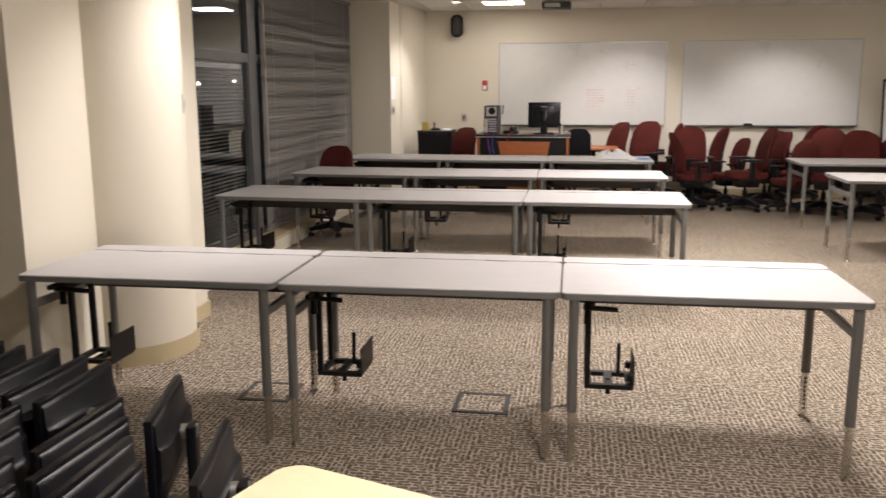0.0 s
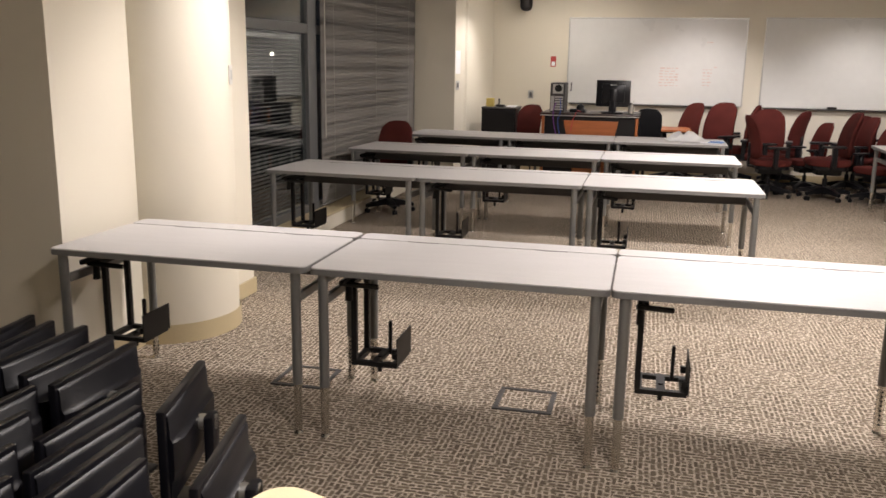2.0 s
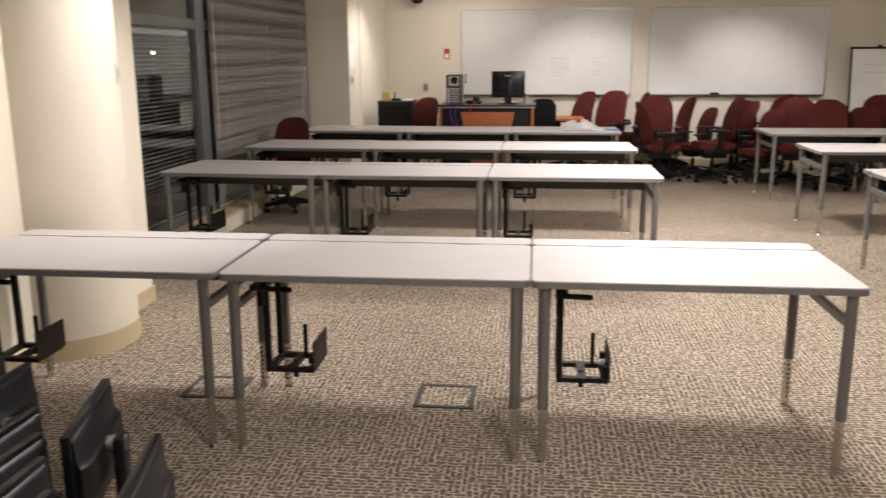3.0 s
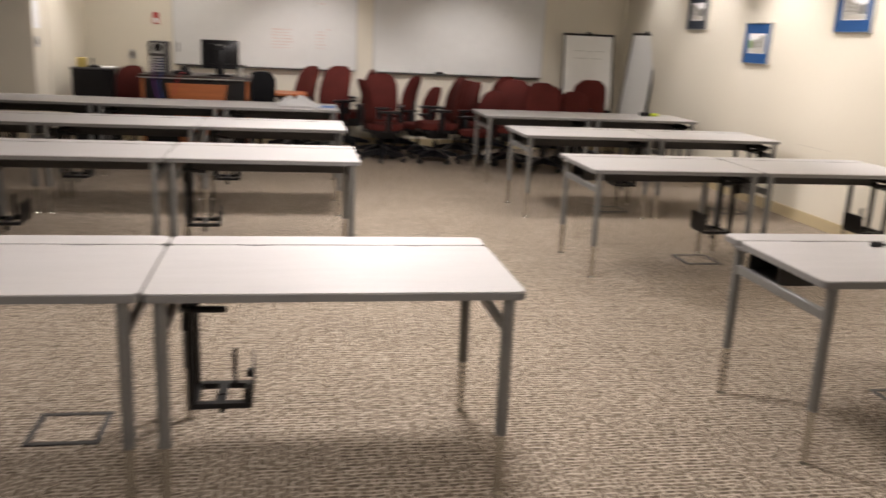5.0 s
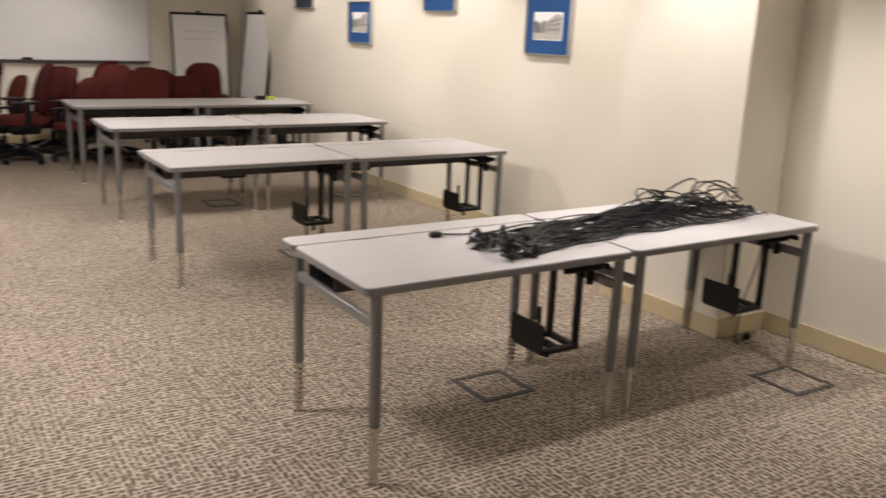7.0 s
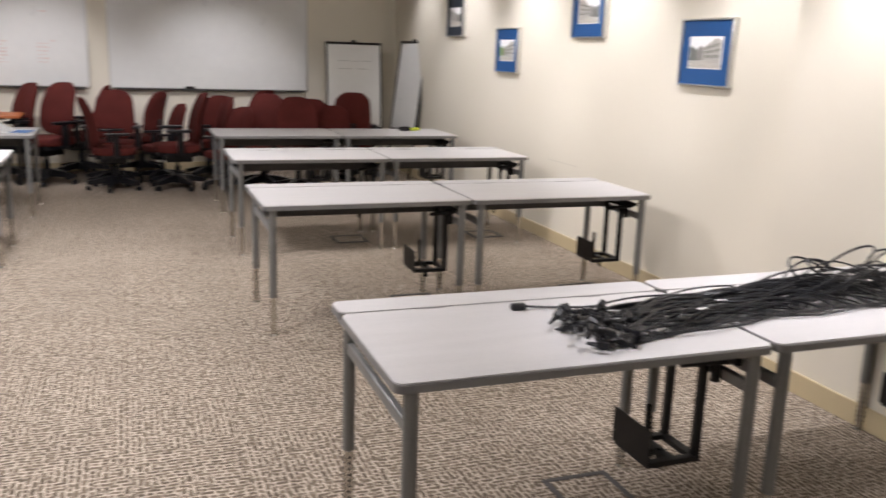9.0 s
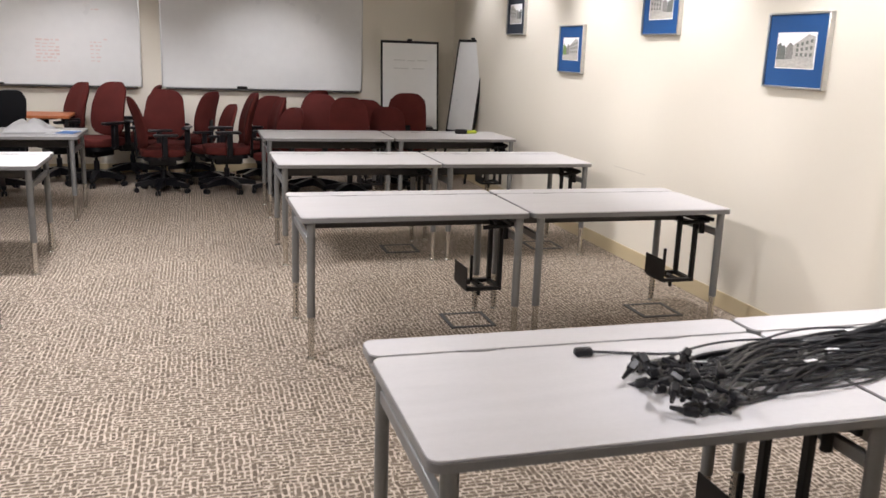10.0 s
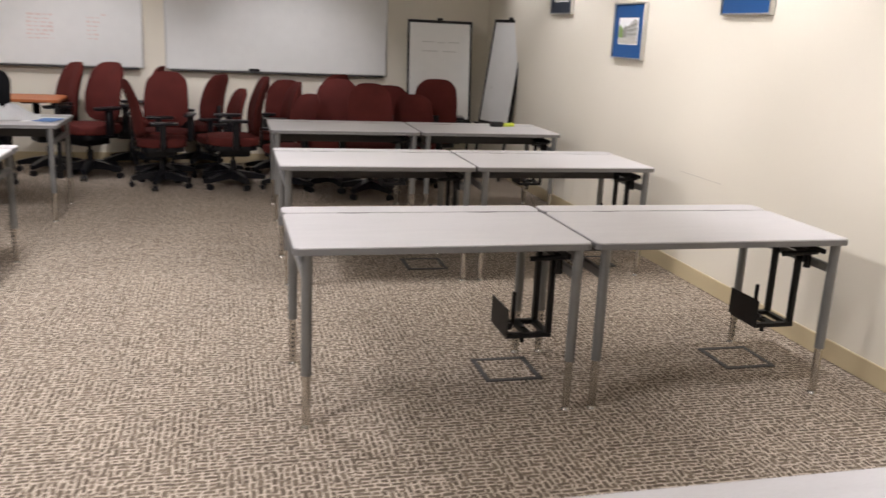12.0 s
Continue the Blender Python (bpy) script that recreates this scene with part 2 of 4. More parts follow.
# ---- setting ----
XL, XR, YB, YF = -3.5, 6.08, 13.075, -2.6
solid("floor", "patterned brown and beige loop carpet floor", CARPET, (XL - 0.2, XR + 0.2, YF - 0.2, YB + 0.2, -0.12, 0.0), category="floor")
solid("wall_north", "cream painted front wall behind the whiteboards", PAINT, (-2.5, XR + 0.2, YB, YB + 0.2, 0, CEIL + 0.3))
solid("wall_east", "cream painted side wall with framed pictures", PAINT, (XR, XR + 0.2, YF, YB, 0, CEIL + 0.3))
solid("wall_south", "plain cream painted rear wall", PAINT, (XL, XR, YF - 0.2, YF, 0, CEIL + 0.3))
solid("wall_west", "plain cream painted wall", PAINT, (XL - 0.2, XL, YF, 3.8, 0, CEIL + 0.3))
solid("wall_pier_east", "cream painted pier on the side wall", PAINT, (5.692, XR - 0.002, 4.157, 5.075, 0, CEIL + 0.2), bevel=0.004)
bm = prism(B(), [(XL, 3.8), (-1.738, 3.8), (-1.738, 5.0), (-1.65, 5.0), (-1.65, 5.625), (-2.4, 5.625), (XL, 5.625)], 0, CEIL + 0.2)
tagged(part("wall_pier_south", bm, PAINT), "cream painted wall pier beside the column", "wall", kind="structure")
bm = prism(B(), [(-2.5, 11.5), (-1.585, 11.5), (-1.542, 11.9), (-1.51, 11.92), (-1.37, YB - 0.002), (-2.5, YB - 0.002)], 0, CEIL + 0.2)
tagged(part("wall_pier_north", bm, PAINT), "cream painted wall pier by the window", "wall", kind="structure")
CX, CY, CR = -1.81, 4.83, 0.405
bm = rod(B(), (CX, CY, 0), (CX, CY, CEIL + 0.1), CR, seg=64)
tagged(part("column", bm, PAINT), "round cream painted column standing against the wall", "column", kind="structure")

bm = B()
bmesh.ops.create_cone(bm, cap_ends=False, segments=64, radius1=CR + 0.012, radius2=CR + 0.009, depth=0.11, matrix=Matrix.Translation((CX, CY, 0.055)))
tagged(part("baseboard_column", bm, BASE), "tan vinyl base round the column", "baseboard", kind="structure")
solid("baseboard", "tan vinyl wall base", BASE, (XR - 0.012, XR - 0.001, 5.085, YB - 0.02, 0.001, 0.11), (XR - 0.012, XR - 0.001, YF, 4.137, 0.001, 0.11),
      (5.677, 5.691, 4.142, 5.085, 0.001, 0.11), (5.692, XR - 0.013, 4.142, 4.156, 0.001, 0.11),
      (-1.33, XR - 0.02, YB - 0.013, YB - 0.001, 0.001, 0.11), (-1.649, -1.636, 5.1, 5.639, 0.001, 0.11), (-2.0, -1.65, 5.626, 5.639, 0.001, 0.11),
      (-1.737, -1.725, 3.79, 4.41, 0.001, 0.11), (XL, -1.725, 3.786, 3.799, 0.001, 0.11), category="baseboard", bevel=0.003)

# ceiling of lay-in tiles, one mesh
bm = B()
box(bm, XL - 0.1, XR + 0.1, YF - 0.1, YB + 0.1, CEIL + 0.03, CEIL + 0.1)
y = YB - 0.3
while y > YF:
    x = XR
    while x > XL:
        box(bm, x - 0.598, x - 0.012, y - 0.598, y - 0.012, CEIL, CEIL + 0.029)
        x -= 0.61
    y -= 0.61
box(bm, XL, XR, YB - 0.3, YB, CEIL + 0.002, CEIL + 0.029)
tagged(part("ceiling", bm, TILE), "off-white suspended ceiling of square acoustic tiles", "ceiling", kind="structure")

# ---- window side ----
WX = -2.14
solid("window_ledge", "low cream painted ledge under the window", PAINT, (WX - 0.1, -1.955, 5.64, 11.49, 0.0, 0.14), category="ledge", bevel=0.006)
solid("ledge_cap", "tan strip along the window ledge", BASE, (WX - 0.02, -1.94, 5.64, 11.49, 0.141, 0.165), category="ledge", bevel=0.004)
win = thing("window_1", "tall dark night window in a grey metal frame", "window", pose(0, 0, 0))
win["kind"] = "structure"
for y, w in ((5.665, 0.06), (7.98, 0.2), (11.46, 0.05)):
    part("window_frame", box(B(), WX - 0.09, WX - 0.01, y - w / 2, y + w / 2, 0.14, CEIL, 0.004), MULLION, win)
for z, w in ((0.2, 0.08), (1.87, 0.085), (CEIL - 0.04, 0.08)):
    part("window_rail", box(B(), WX - 0.085, WX - 0.015, 5.695, 7.88, z - w / 2, z + w / 2, 0.004), MULLION, win)
    part("window_rail", box(B(), WX - 0.085, WX - 0.015, 8.08, 11.435, z - w / 2, z + w / 2, 0.004), MULLION, win)
for y0, y1 in ((5.695, 7.88), (8.08, 11.435)):
    for z0, z1 in ((0.24, 1.828), (1.912, CEIL - 0.08)):
        pane = part("pane", box(B(), WX - 0.055, WX - 0.047, y0, y1, z0, z1), GLASS, win, "dark clear glass pane")
        pane.visible_shadow = False


def blind(name, label, y0, y1, z0, z1, pitch, tilt, x):
    b = thing(name, label, "blind", pose(x, (y0 + y1) / 2, z0))
    half, half_slat = (y1 - y0) / 2, 0.62 * pitch
    part("headrail", box(B(), -0.02, 0.02, -half, half, z1 - z0, z1 - z0 + 0.04, 0.003), SLAT, b)
    part("bottom_rail", box(B(), -0.013, 0.013, -half, half, -0.012, 0.004, 0.003), SLAT, b)
    bm = B()
    rows = [[bm.verts.new((half_slat * u, v, 0.003 * (1 - u * u))) for v in (-half, half)] for u in (-1, -0.5, 0, 0.5, 1)]
    for a, c in zip(rows, rows[1:]):
        bm.faces.new((a[0], a[1], c[1], c[0]))
    bmesh.ops.solidify(bm, geom=bm.faces[:], thickness=0.0006)
    me = mesh_of("slat", bm, SLAT)
    z = pitch
    while z < z1 - z0 - 0.01:
        s = new("slat", me)
        s.matrix_basis = pose(0, 0, z, 0, tilt, 0)
        s.parent = b
        z += pitch
    for v in (-half * 0.8, 0, half * 0.8):
        part("ladder_cord", rod(B(), (0.013, v, 0), (0.013, v, z1 - z0), 0.0012, seg=5), WHITE, b)
    return b


blind("venetian_blind", "closed grey metal venetian blind over the tall window", 8.1, 11.43, 0.2, 2.66, 0.03, 74, WX + 0.02)
blind("venetian_blind", "open grey metal venetian blind lowered over the dark window", 5.73, 7.86, 0.24, 1.77, 0.034, 8, WX - 0.115)
wand = part("blind_wand", rod(B(), (WX + 0.045, 8.16, 0.85), (WX + 0.045, 8.16, 2.6), 0.004, seg=8), WHITE)
tagged(wand, "clear plastic tilt wand hanging at the blind", "blind wand")

# night outside
solid("ground", "dark paving outside the window", material("dark_paving", (0.05, 0.05, 0.05), 0.9), (-90, WX - 0.3, -40, 120, -0.4, -0.2), category="ground")

# bright points in the dark window, built as distant globes on made-up posts
for y, z in ((50.0, 1.92), (55.6, 2.13)):
    sl = thing("street_lamp", "glowing globe on a made-up post, standing in for a bright point in the window", "street lamp", pose(-22, y, -0.2), "lamps outside")
    part("post", rod(B(), (0, 0, 0), (0, 0, z + 0.05), 0.05, 0.035), MULLION, sl)
    bm = B()
    bmesh.ops.create_uvsphere(bm, u_segments=20, v_segments=12, radius=0.11, matrix=Matrix.Translation((0, 0, z + 0.2)))
    part("globe", bm, LAMP, sl, "glowing white globe")
tagged(part("notice", box(B(), -0.1, 0.1, -0.004, -0.001, -0.15, 0.15), PAPER, m=pose(-1.5755, 11.62, 1.59, 0, 0, 84)), "plain white notice sheet taped to the pier", "notice")

# ---- ceiling lamps ----
pj = thing("projector", "grey ceiling-mounted projector with a dark lens", "projector", pose(0.61, 11.8, CEIL - 0.112))
part("body", box(B(), -0.19, 0.19, -0.15, 0.15, 0.0, 0.085, 0.015, 2), TROUGH, pj)
part("lens", rod(B(), (0.09, 0.14, 0.04), (0.09, 0.17, 0.04), 0.032, seg=20), BLACK, pj)
part("mount", box(B(), -0.06, 0.06, -0.06, 0.06, 0.085, 0.112, 0.003), ALU, pj)
part("vent", box(B(), -0.15, 0.05, -0.153, -0.1505, 0.015, 0.065), ALU, pj)


def troffer(x, y, watts):
    t = thing("ceiling_light", "square recessed ceiling light with a glowing diffuser", "ceiling light", pose(x, y, CEIL - 0.012), "recessed square lights")
    bm = B()
    for a in ((-0.3, 0.3, -0.3, -0.27), (-0.3, 0.3, 0.27, 0.3), (-0.3, -0.27, -0.27, 0.27), (0.27, 0.3, -0.27, 0.27)):
        box(bm, *a, -0.004, 0.012)
    part("frame", bm, WHITE, t)
    part("diffuser", box(B(), -0.268, 0.268, -0.268, 0.268, 0.004, 0.01), LAMP, t, "glowing white diffuser")
    lamp = bpy.data.lights.new("ceiling_light_lamp", "AREA")
    lamp.shape, lamp.size, lamp.energy, lamp.color = "SQUARE", 0.52, watts, WARM
    ob = new("ceiling_light_lamp", lamp)
    ob.matrix_basis = pose(x, y, CEIL - 0.03)


def downlight(x, y, watts, tilt, lean, cone=88):
    t = thing("downlight", "round recessed ceiling downlight with white trim", "downlight", pose(x, y, CEIL - 0.004), "recessed downlights")
    bm = B()
    bmesh.ops.create_cone(bm, cap_ends=False, segments=28, radius1=0.095, radius2=0.07, depth=0.014)
    part("trim_ring", bm, WHITE, t)
    part("lens", rod(B(), (0, 0, 0.0), (0, 0, 0.006), 0.068, seg=24), LAMP, t, "glowing round lens")
    lamp = bpy.data.lights.new("downlight_lamp", "SPOT")
    lamp.energy, lamp.color, lamp.spot_size, lamp.spot_blend, lamp.shadow_soft_size = watts, WARM, radians(cone), 0.8, 0.06
    ob = new("downlight_lamp", lamp)
    ob.matrix_basis = pose(x, y, CEIL - 0.03, lean, -tilt, 0)


for x, y, watts in TROFFERS:
    troffer(x, y, watts)
for row in DOWNLIGHTS:
    downlight(*row)


# ---- tables ----
TW, TD, TH, SEAM = 1.231, 0.78, 0.75, 0.63


def build_table(side, m):
    """A work table with its front low-left corner at the origin. side: 1 with the computer holder at the left end, -1 at the right."""
    t = thing("folding_table", "grey laminate work table on adjustable steel legs", "table", m, "rows of work tables")
    zt = TH - 0.028
    part("tabletop", prism(B(), rounded(0.003, TW - 0.003, 0.006, SEAM, 0.03), TH - 0.004, TH), LAMINATE, t)
    part("edge_band", prism(B(), rounded(0.0, TW, 0.0, SEAM + 0.002, 0.033), zt, TH - 0.005), EDGE, t, "dark grey rubber edge")
    part("rear_flap", prism(B(), rounded(0.003, TW - 0.003, SEAM + 0.01, TD - 0.006, 0.032), TH - 0.003, TH + 0.001), LAMINATE, t)
    part("flap_edge", prism(B(), rounded(0.0, TW, SEAM + 0.007, TD, 0.035), zt + 0.002, TH - 0.004), EDGE, t, "dark grey rubber edge")
    for x in (0.25, 0.86):
        lens = [(x + 0.15 * k / 8, SEAM + 0.007) for k in range(9)] + [(x + 0.15 * k / 8, SEAM + 0.007 - 0.016 * math.sin(math.pi * k / 8)) for k in range(7, 0, -1)]
        part("cable_slot", prism(B(), lens, TH - 0.001, TH + 0.0014), EDGE, t, "dark cable slot along the seam")
    for x in (0.045, TW - 0.045):
        part("flap_bracket", box(B(), x - 0.04, x + 0.04, SEAM - 0.05, SEAM + 0.06, zt - 0.012, zt - 0.001, 0.002), EDGE, t, "grey flap bracket")
    bm = B()
    prof = [(0.42, zt), (0.42, zt - 0.115), (0.668, zt - 0.115), (0.668, zt - 0.02), (0.66, zt - 0.02), (0.66, zt - 0.107), (0.43, zt - 0.107), (0.43, zt)]
    ends = [[bm.verts.new((x, y, z)) for y, z in prof] for x in (0.08, TW - 0.08)]
    for i in range(8):
        k = (i + 1) % 8
        bm.faces.new((ends[0][i], ends[0][k], ends[1][k], ends[1][i]))
    bm.faces.new(ends[0]), bm.faces.new(ends[1][::-1])
    part("cable_tray", bm, TROUGH, t, "dark grey steel cable tray")
    for x in (0.054, TW - 0.054):
        part("side_rail", box(B(), x - 0.012, x + 0.012, 0.05, 0.7, 0.585, 0.625, 0.004), STEEL, t)
        for y in (0.03, 0.712):
            leg = part("leg", rod(B(), (x, y, 0.225), (x, y, zt), 0.0215, seg=16), STEEL, t)
            bm = rod(B(), (x, y, 0.012), (x, y, 0.23), 0.0175, seg=16)
            part("lower_leg", bm, CHROME, leg, "chrome telescoping lower leg")
            bm = B()
            s = 1 if x < 0.5 else -1
            for k in range(8):
                rod(bm, (x - 0.0184, y, 0.045 + 0.022 * k), (x + 0.0184, y, 0.045 + 0.022 * k), 0.0048, seg=8)
                rod(bm, (x, y - 0.0184, 0.045 + 0.022 * k), (x, y + 0.0184, 0.045 + 0.022 * k), 0.0048, seg=8)
            if y > 0.5:
                part("hole_strip", bm, BLACK, leg, "black adjusting holes")
            else:
                bm.free()
            part("glide", rod(B(), (x, y, 0.0), (x, y, 0.014), 0.022, 0.016, seg=16), CHROME, leg, "chrome floor glide")
    # hanging holder for a computer case
    f = (lambda v: v + 0.03) if side > 0 else (lambda v: TW - v + 0.01)

    def bar(x0, x1, y0, y1, z0, z1, bevel=0.0025):
        x0, x1 = sorted((f(x0), f(x1)))
        return box(B(), x0, x1, y0, y1, z0, z1, bevel)

    bm = B()
    xs, ys = (0.08, 0.11, 0.168, 0.204, 0.262, 0.29), (0.215, 0.243, 0.392, 0.42)
    grid = [[bm.verts.new((f(x), y, 0.285)) for x in xs] for y in ys]
    for a in range(3):
        for b in range(5):
            if a != 1 or b in (0, 2, 4):
                bm.faces.new((grid[a][b], grid[a][b + 1], grid[a + 1][b + 1], grid[a + 1][b]))
    bmesh.ops.recalc_face_normals(bm, faces=bm.faces)
    bmesh.ops.solidify(bm, geom=bm.faces[:], thickness=0.02)
    h = part("computer_holder", bm, BLACK, t, "black steel computer case holder")
    for y in (0.217, 0.392):
        part("post", bar(0.078, 0.102, y, y + 0.03, 0.282, 0.705), BLACK, h)
    part("lip", bar(0.266, 0.289, 0.216, 0.242, 0.306, 0.335), BLACK, h)
    part("lip", bar(0.266, 0.289, 0.393, 0.419, 0.306, 0.335), BLACK, h)
    part("cross_bar", bar(0.07, 0.115, 0.16, 0.46, 0.645, 0.668), BLACK, h)
    part("support_bar", bar(0.082, 0.1, 0.06, 0.6, 0.668, 0.69), BLACK, h)
    part("prong", bar(0.222, 0.238, 0.31, 0.326, 0.3, 0.45), BLACK, h)
    part("side_plate", bar(0.291, 0.296, 0.2, 0.43, 0.275, 0.405, 0.0015), BLACK, h)
    part("clamp_screw", rod(B(), (f(0.186), 0.3, 0.215), (f(0.186), 0.3, 0.29), 0.011, seg=10), BLACK, h)
    part("clamp_handle", rod(B(), (f(0.07), 0.13, 0.66), (f(0.21), 0.2, 0.635), 0.012, seg=10), BLACK, h)
    part("clamp_knob", rod(B(), (f(0.085), 0.175, 0.575), (f(0.085), 0.175, 0.645), 0.018, 0.014, seg=10), BLACK, h)
    return t


PITCH = 1.234
base_l = build_table(1, pose(-1.5, 3.56, 0))
base_r = build_table(-1, pose(3.335, 3.7, 0))
ROWS_L = [(2.093, 3.548, 0), (1.757, 6.39, -3.0), (1.775, 8.2, -3.0), (1.805, 10.07, -3.0)]
ROWS_R = [(3.249, 3.648), (3.289, 6.262), (3.352, 8.22), (3.39, 10.02)]
for n, (xr, y, lean) in enumerate(ROWS_L):
    for k in range(3):
        x0 = xr - (PITCH if n < 3 else 1.23) * (2 - k) - TW - (0.015 if n == 0 and k == 0 else 0)
        turn = lean if k == 0 else random.uniform(-0.3, 0.3)
        m = pose(x0 + TW, y, 0, 0, 0, turn) @ pose(-TW, 0, 0)
        if n == 0 and k == 0:
            base_l.matrix_basis = m
        else:
            copy_thing(base_l, m)
for n, (xl, y) in enumerate(ROWS_R):
    for k in range(2):
        m = pose(xl + 1.244 * k, y, 0, 0, 0, random.uniform(-0.3, 0.3))
        if n == 0 and k == 0:
            base_r.matrix_basis = m
        else:
            copy_thing(base_r, m)


# ---- floor boxes ----
def floor_box(x, y):
    t = thing("floor_box", "flush square floor outlet box with carpet inlay", "floor box", pose(x, y, 0), "floor outlet boxes")
    bm = B()
    for a in ((-0.14, 0.14, -0.14, -0.115), (-0.14, 0.14, 0.115, 0.14), (-0.14, -0.115, -0.115, 0.115), (0.115, 0.14, -0.115, 0.115)):
        box(bm, *a, 0.0, 0.007, 0.002)
    part("frame", bm, TROUGH, t)
    part("lid", box(B(), -0.114, 0.114, -0.114, 0.114, 0.0, 0.004), CARPET, t, "carpeted lid")


for x, y in ((-0.664, 4.197), (0.465, 4.192), (4.344, 6.757), (5.594, 6.745), (4.362, 8.65), (5.597, 8.617), (4.198, 4.192), (5.552, 3.568)):
    floor_box(x, y)


# ---- red task chairs ----
def build_chair():
    c = thing("office_chair", "brick-red fabric office chair on black casters", "chair", pose(0, 0, 0), "red office chairs")
    bm = prism(B(), rounded(-0.25, 0.25, -0.24, 0.24, 0.11, seg=5), 0.43, 0.51)
    bmesh.ops.bevel(bm, geom=[e for e in bm.edges if abs(e.verts[0].co.z - e.verts[1].co.z) < 1e-4], offset=0.028, segments=3, affect="EDGES", profile=0.6)
    part("seat", bm, FABRIC, c)
    part("seat_pan", prism(B(), rounded(-0.225, 0.225, -0.215, 0.215, 0.09), 0.385, 0.432), PLASTIC, c)
    # tall padded backrest, wider at the shoulders, curved round the sitter
    bm = B()
    nu, nv = 9, 11
    for face in (0, 1):
        grid = []
        for j in range(nv):
            v = j / (nv - 1)
            half = 0.222 + 0.018 * math.sin(math.pi * v) - 0.03 * v
            w = 2 * v - 1
            row = []
            for i in range(nu):
                u = 2 * i / (nu - 1) - 1
                edge = (1 - abs(u) ** 4) * (1 - abs(2 * v - 1) ** 6)
                thick = 0.012 + 0.032 * edge
                yb = 0.23 + 0.12 * v - 0.05 * u * u - 0.04 * math.sin(math.pi * v)
                row.append(bm.verts.new((half * u * (1 - 0.24 * abs(w) ** 9), yb + (thick if face else -thick), 0.8 + 0.285 * w * (1 - 0.11 * abs(u) ** 4))))
            grid.append(row)
        for a, b in zip(grid, grid[1:]):
            for i in range(nu - 1):
                bm.faces.new((a[i], a[i + 1], b[i + 1], b[i]))
        if face == 0:
            front = grid
        else:
            rim = lambda g: g[0] + [r[-1] for r in g[1:]] + g[-1][-2::-1] + [r[0] for r in g[-2:0:-1]]
            p, q = rim(front), rim(grid)
            for i in range(len(p)):
                k = (i + 1) % len(p)
                bm.faces.new((p[i], p[k], q[k], q[i]))
    part("backrest", bm, FABRIC, c)
    bm = box(B(), -0.035, 0.035, 0.1, 0.29, 0.395, 0.412, 0.004)
    box(bm, -0.035, 0.035, 0.268, 0.29, 0.4, 0.72, 0.004)
    part("back_support", bm, PLASTIC, c)
    for s in (-1, 1):
        a = part("armrest", box(B(), s * 0.28 - 0.045, s * 0.28 + 0.045, -0.15, 0.12, 0.66, 0.69, 0.012, 2), PLASTIC, c)
        bm = box(B(), s * 0.28 - 0.03, s * 0.28 + 0.03, -0.03, 0.03, 0.42, 0.66, 0.008)
        box(bm, min(s * 0.14, s * 0.29), max(s * 0.14, s * 0.29), -0.03, 0.03, 0.402, 0.424, 0.004)
        part("arm_post", bm, PLASTIC, a)
    part("mechanism", box(B(), -0.11, 0.11, -0.14, 0.16, 0.31, 0.384, 0.014), PLASTIC, c)
    part("gas_column", rod(rod(B(), (0, 0, 0.1), (0, 0, 0.26), 0.03), (0, 0, 0.2), (0, 0, 0.36), 0.017), PLASTIC, c)
    for k in range(5):
        a = radians(72 * k + 18)
        arm = B()
        w = Vector((math.cos(a), math.sin(a), 0))
        s = Vector((-w.y, w.x, 0))
        pts = [(0.02, 0.038, 0.08, 0.165), (0.16, 0.031, 0.08, 0.145), (0.315, 0.023, 0.07, 0.108)]
        rings = []
        for d, half, z0, z1 in pts:
            rings.append([arm.verts.new(w * d + s * sx * half + Vector((0, 0, z))) for sx, z in ((-1, z0), (1, z0), (1, z1), (-1, z1))])
        for p, q in zip(rings, rings[1:]):
            for i in range(4):
                arm.faces.new((p[i], p[(i + 1) % 4], q[(i + 1) % 4], q[i]))
        arm.faces.new(rings[0][::-1]), arm.faces.new(rings[-1])
        leg = part("base_leg", arm, PLASTIC, c)
        bm = B()
        for o in (-0.017, 0.017):
            p = w * 0.3 + s * o
            rod(bm, p - s * 0.009 + Vector((0, 0, 0.028)), p + s * 0.009 + Vector((0, 0, 0.028)), 0.028, seg=14)
        rod(bm, w * 0.3 + Vector((0, 0, 0.03)), w * 0.3 + Vector((0, 0, 0.085)), 0.008, seg=8)
        part("caster", bm, PLASTIC, leg)
    return c


CHAIRS = [  # x, y of the backrest's top, the way it faces in degrees, height of its top
    (1.6, 12.6, 212, 1.1), (1.95, 12.42, 230, 1.12), (2.13, 11.57, 8, 1.01), (2.48, 12.35, 262, 1.05), (2.4, 12.75, 175, 1.08),
    (3.02, 12.7, 148, 1.02), (3.23, 12.3, 200, 0.9), (3.44, 11.65, 186, 1.07), (3.81, 12.42, 190, 0.98), (3.7, 12.72, 250, 0.98),
    (3.87, 11.6, 215, 0.92), (4.16, 11.8, 250, 1.06), (4.41, 11.45, 265, 1.05), (4.28, 12.65, 125, 1.06), (4.8, 12.45, 60, 0.97),
    (5.13, 11.62, 82, 1.1), (4.83, 11.37, 72, 0.96), (-1.72, 9.38, 265, 0.955), (0.95, 12.0, 250, 1.03), (-0.6, 12.1, 240, 1.04)]
BLACK_CHAIR = 18
BLACK_CLOTH = material("black_fabric", (0.008, 0.008, 0.009), 0.95, vary=0.2, fine=400, bump=0.4, spec=0.1)
first = build_chair()
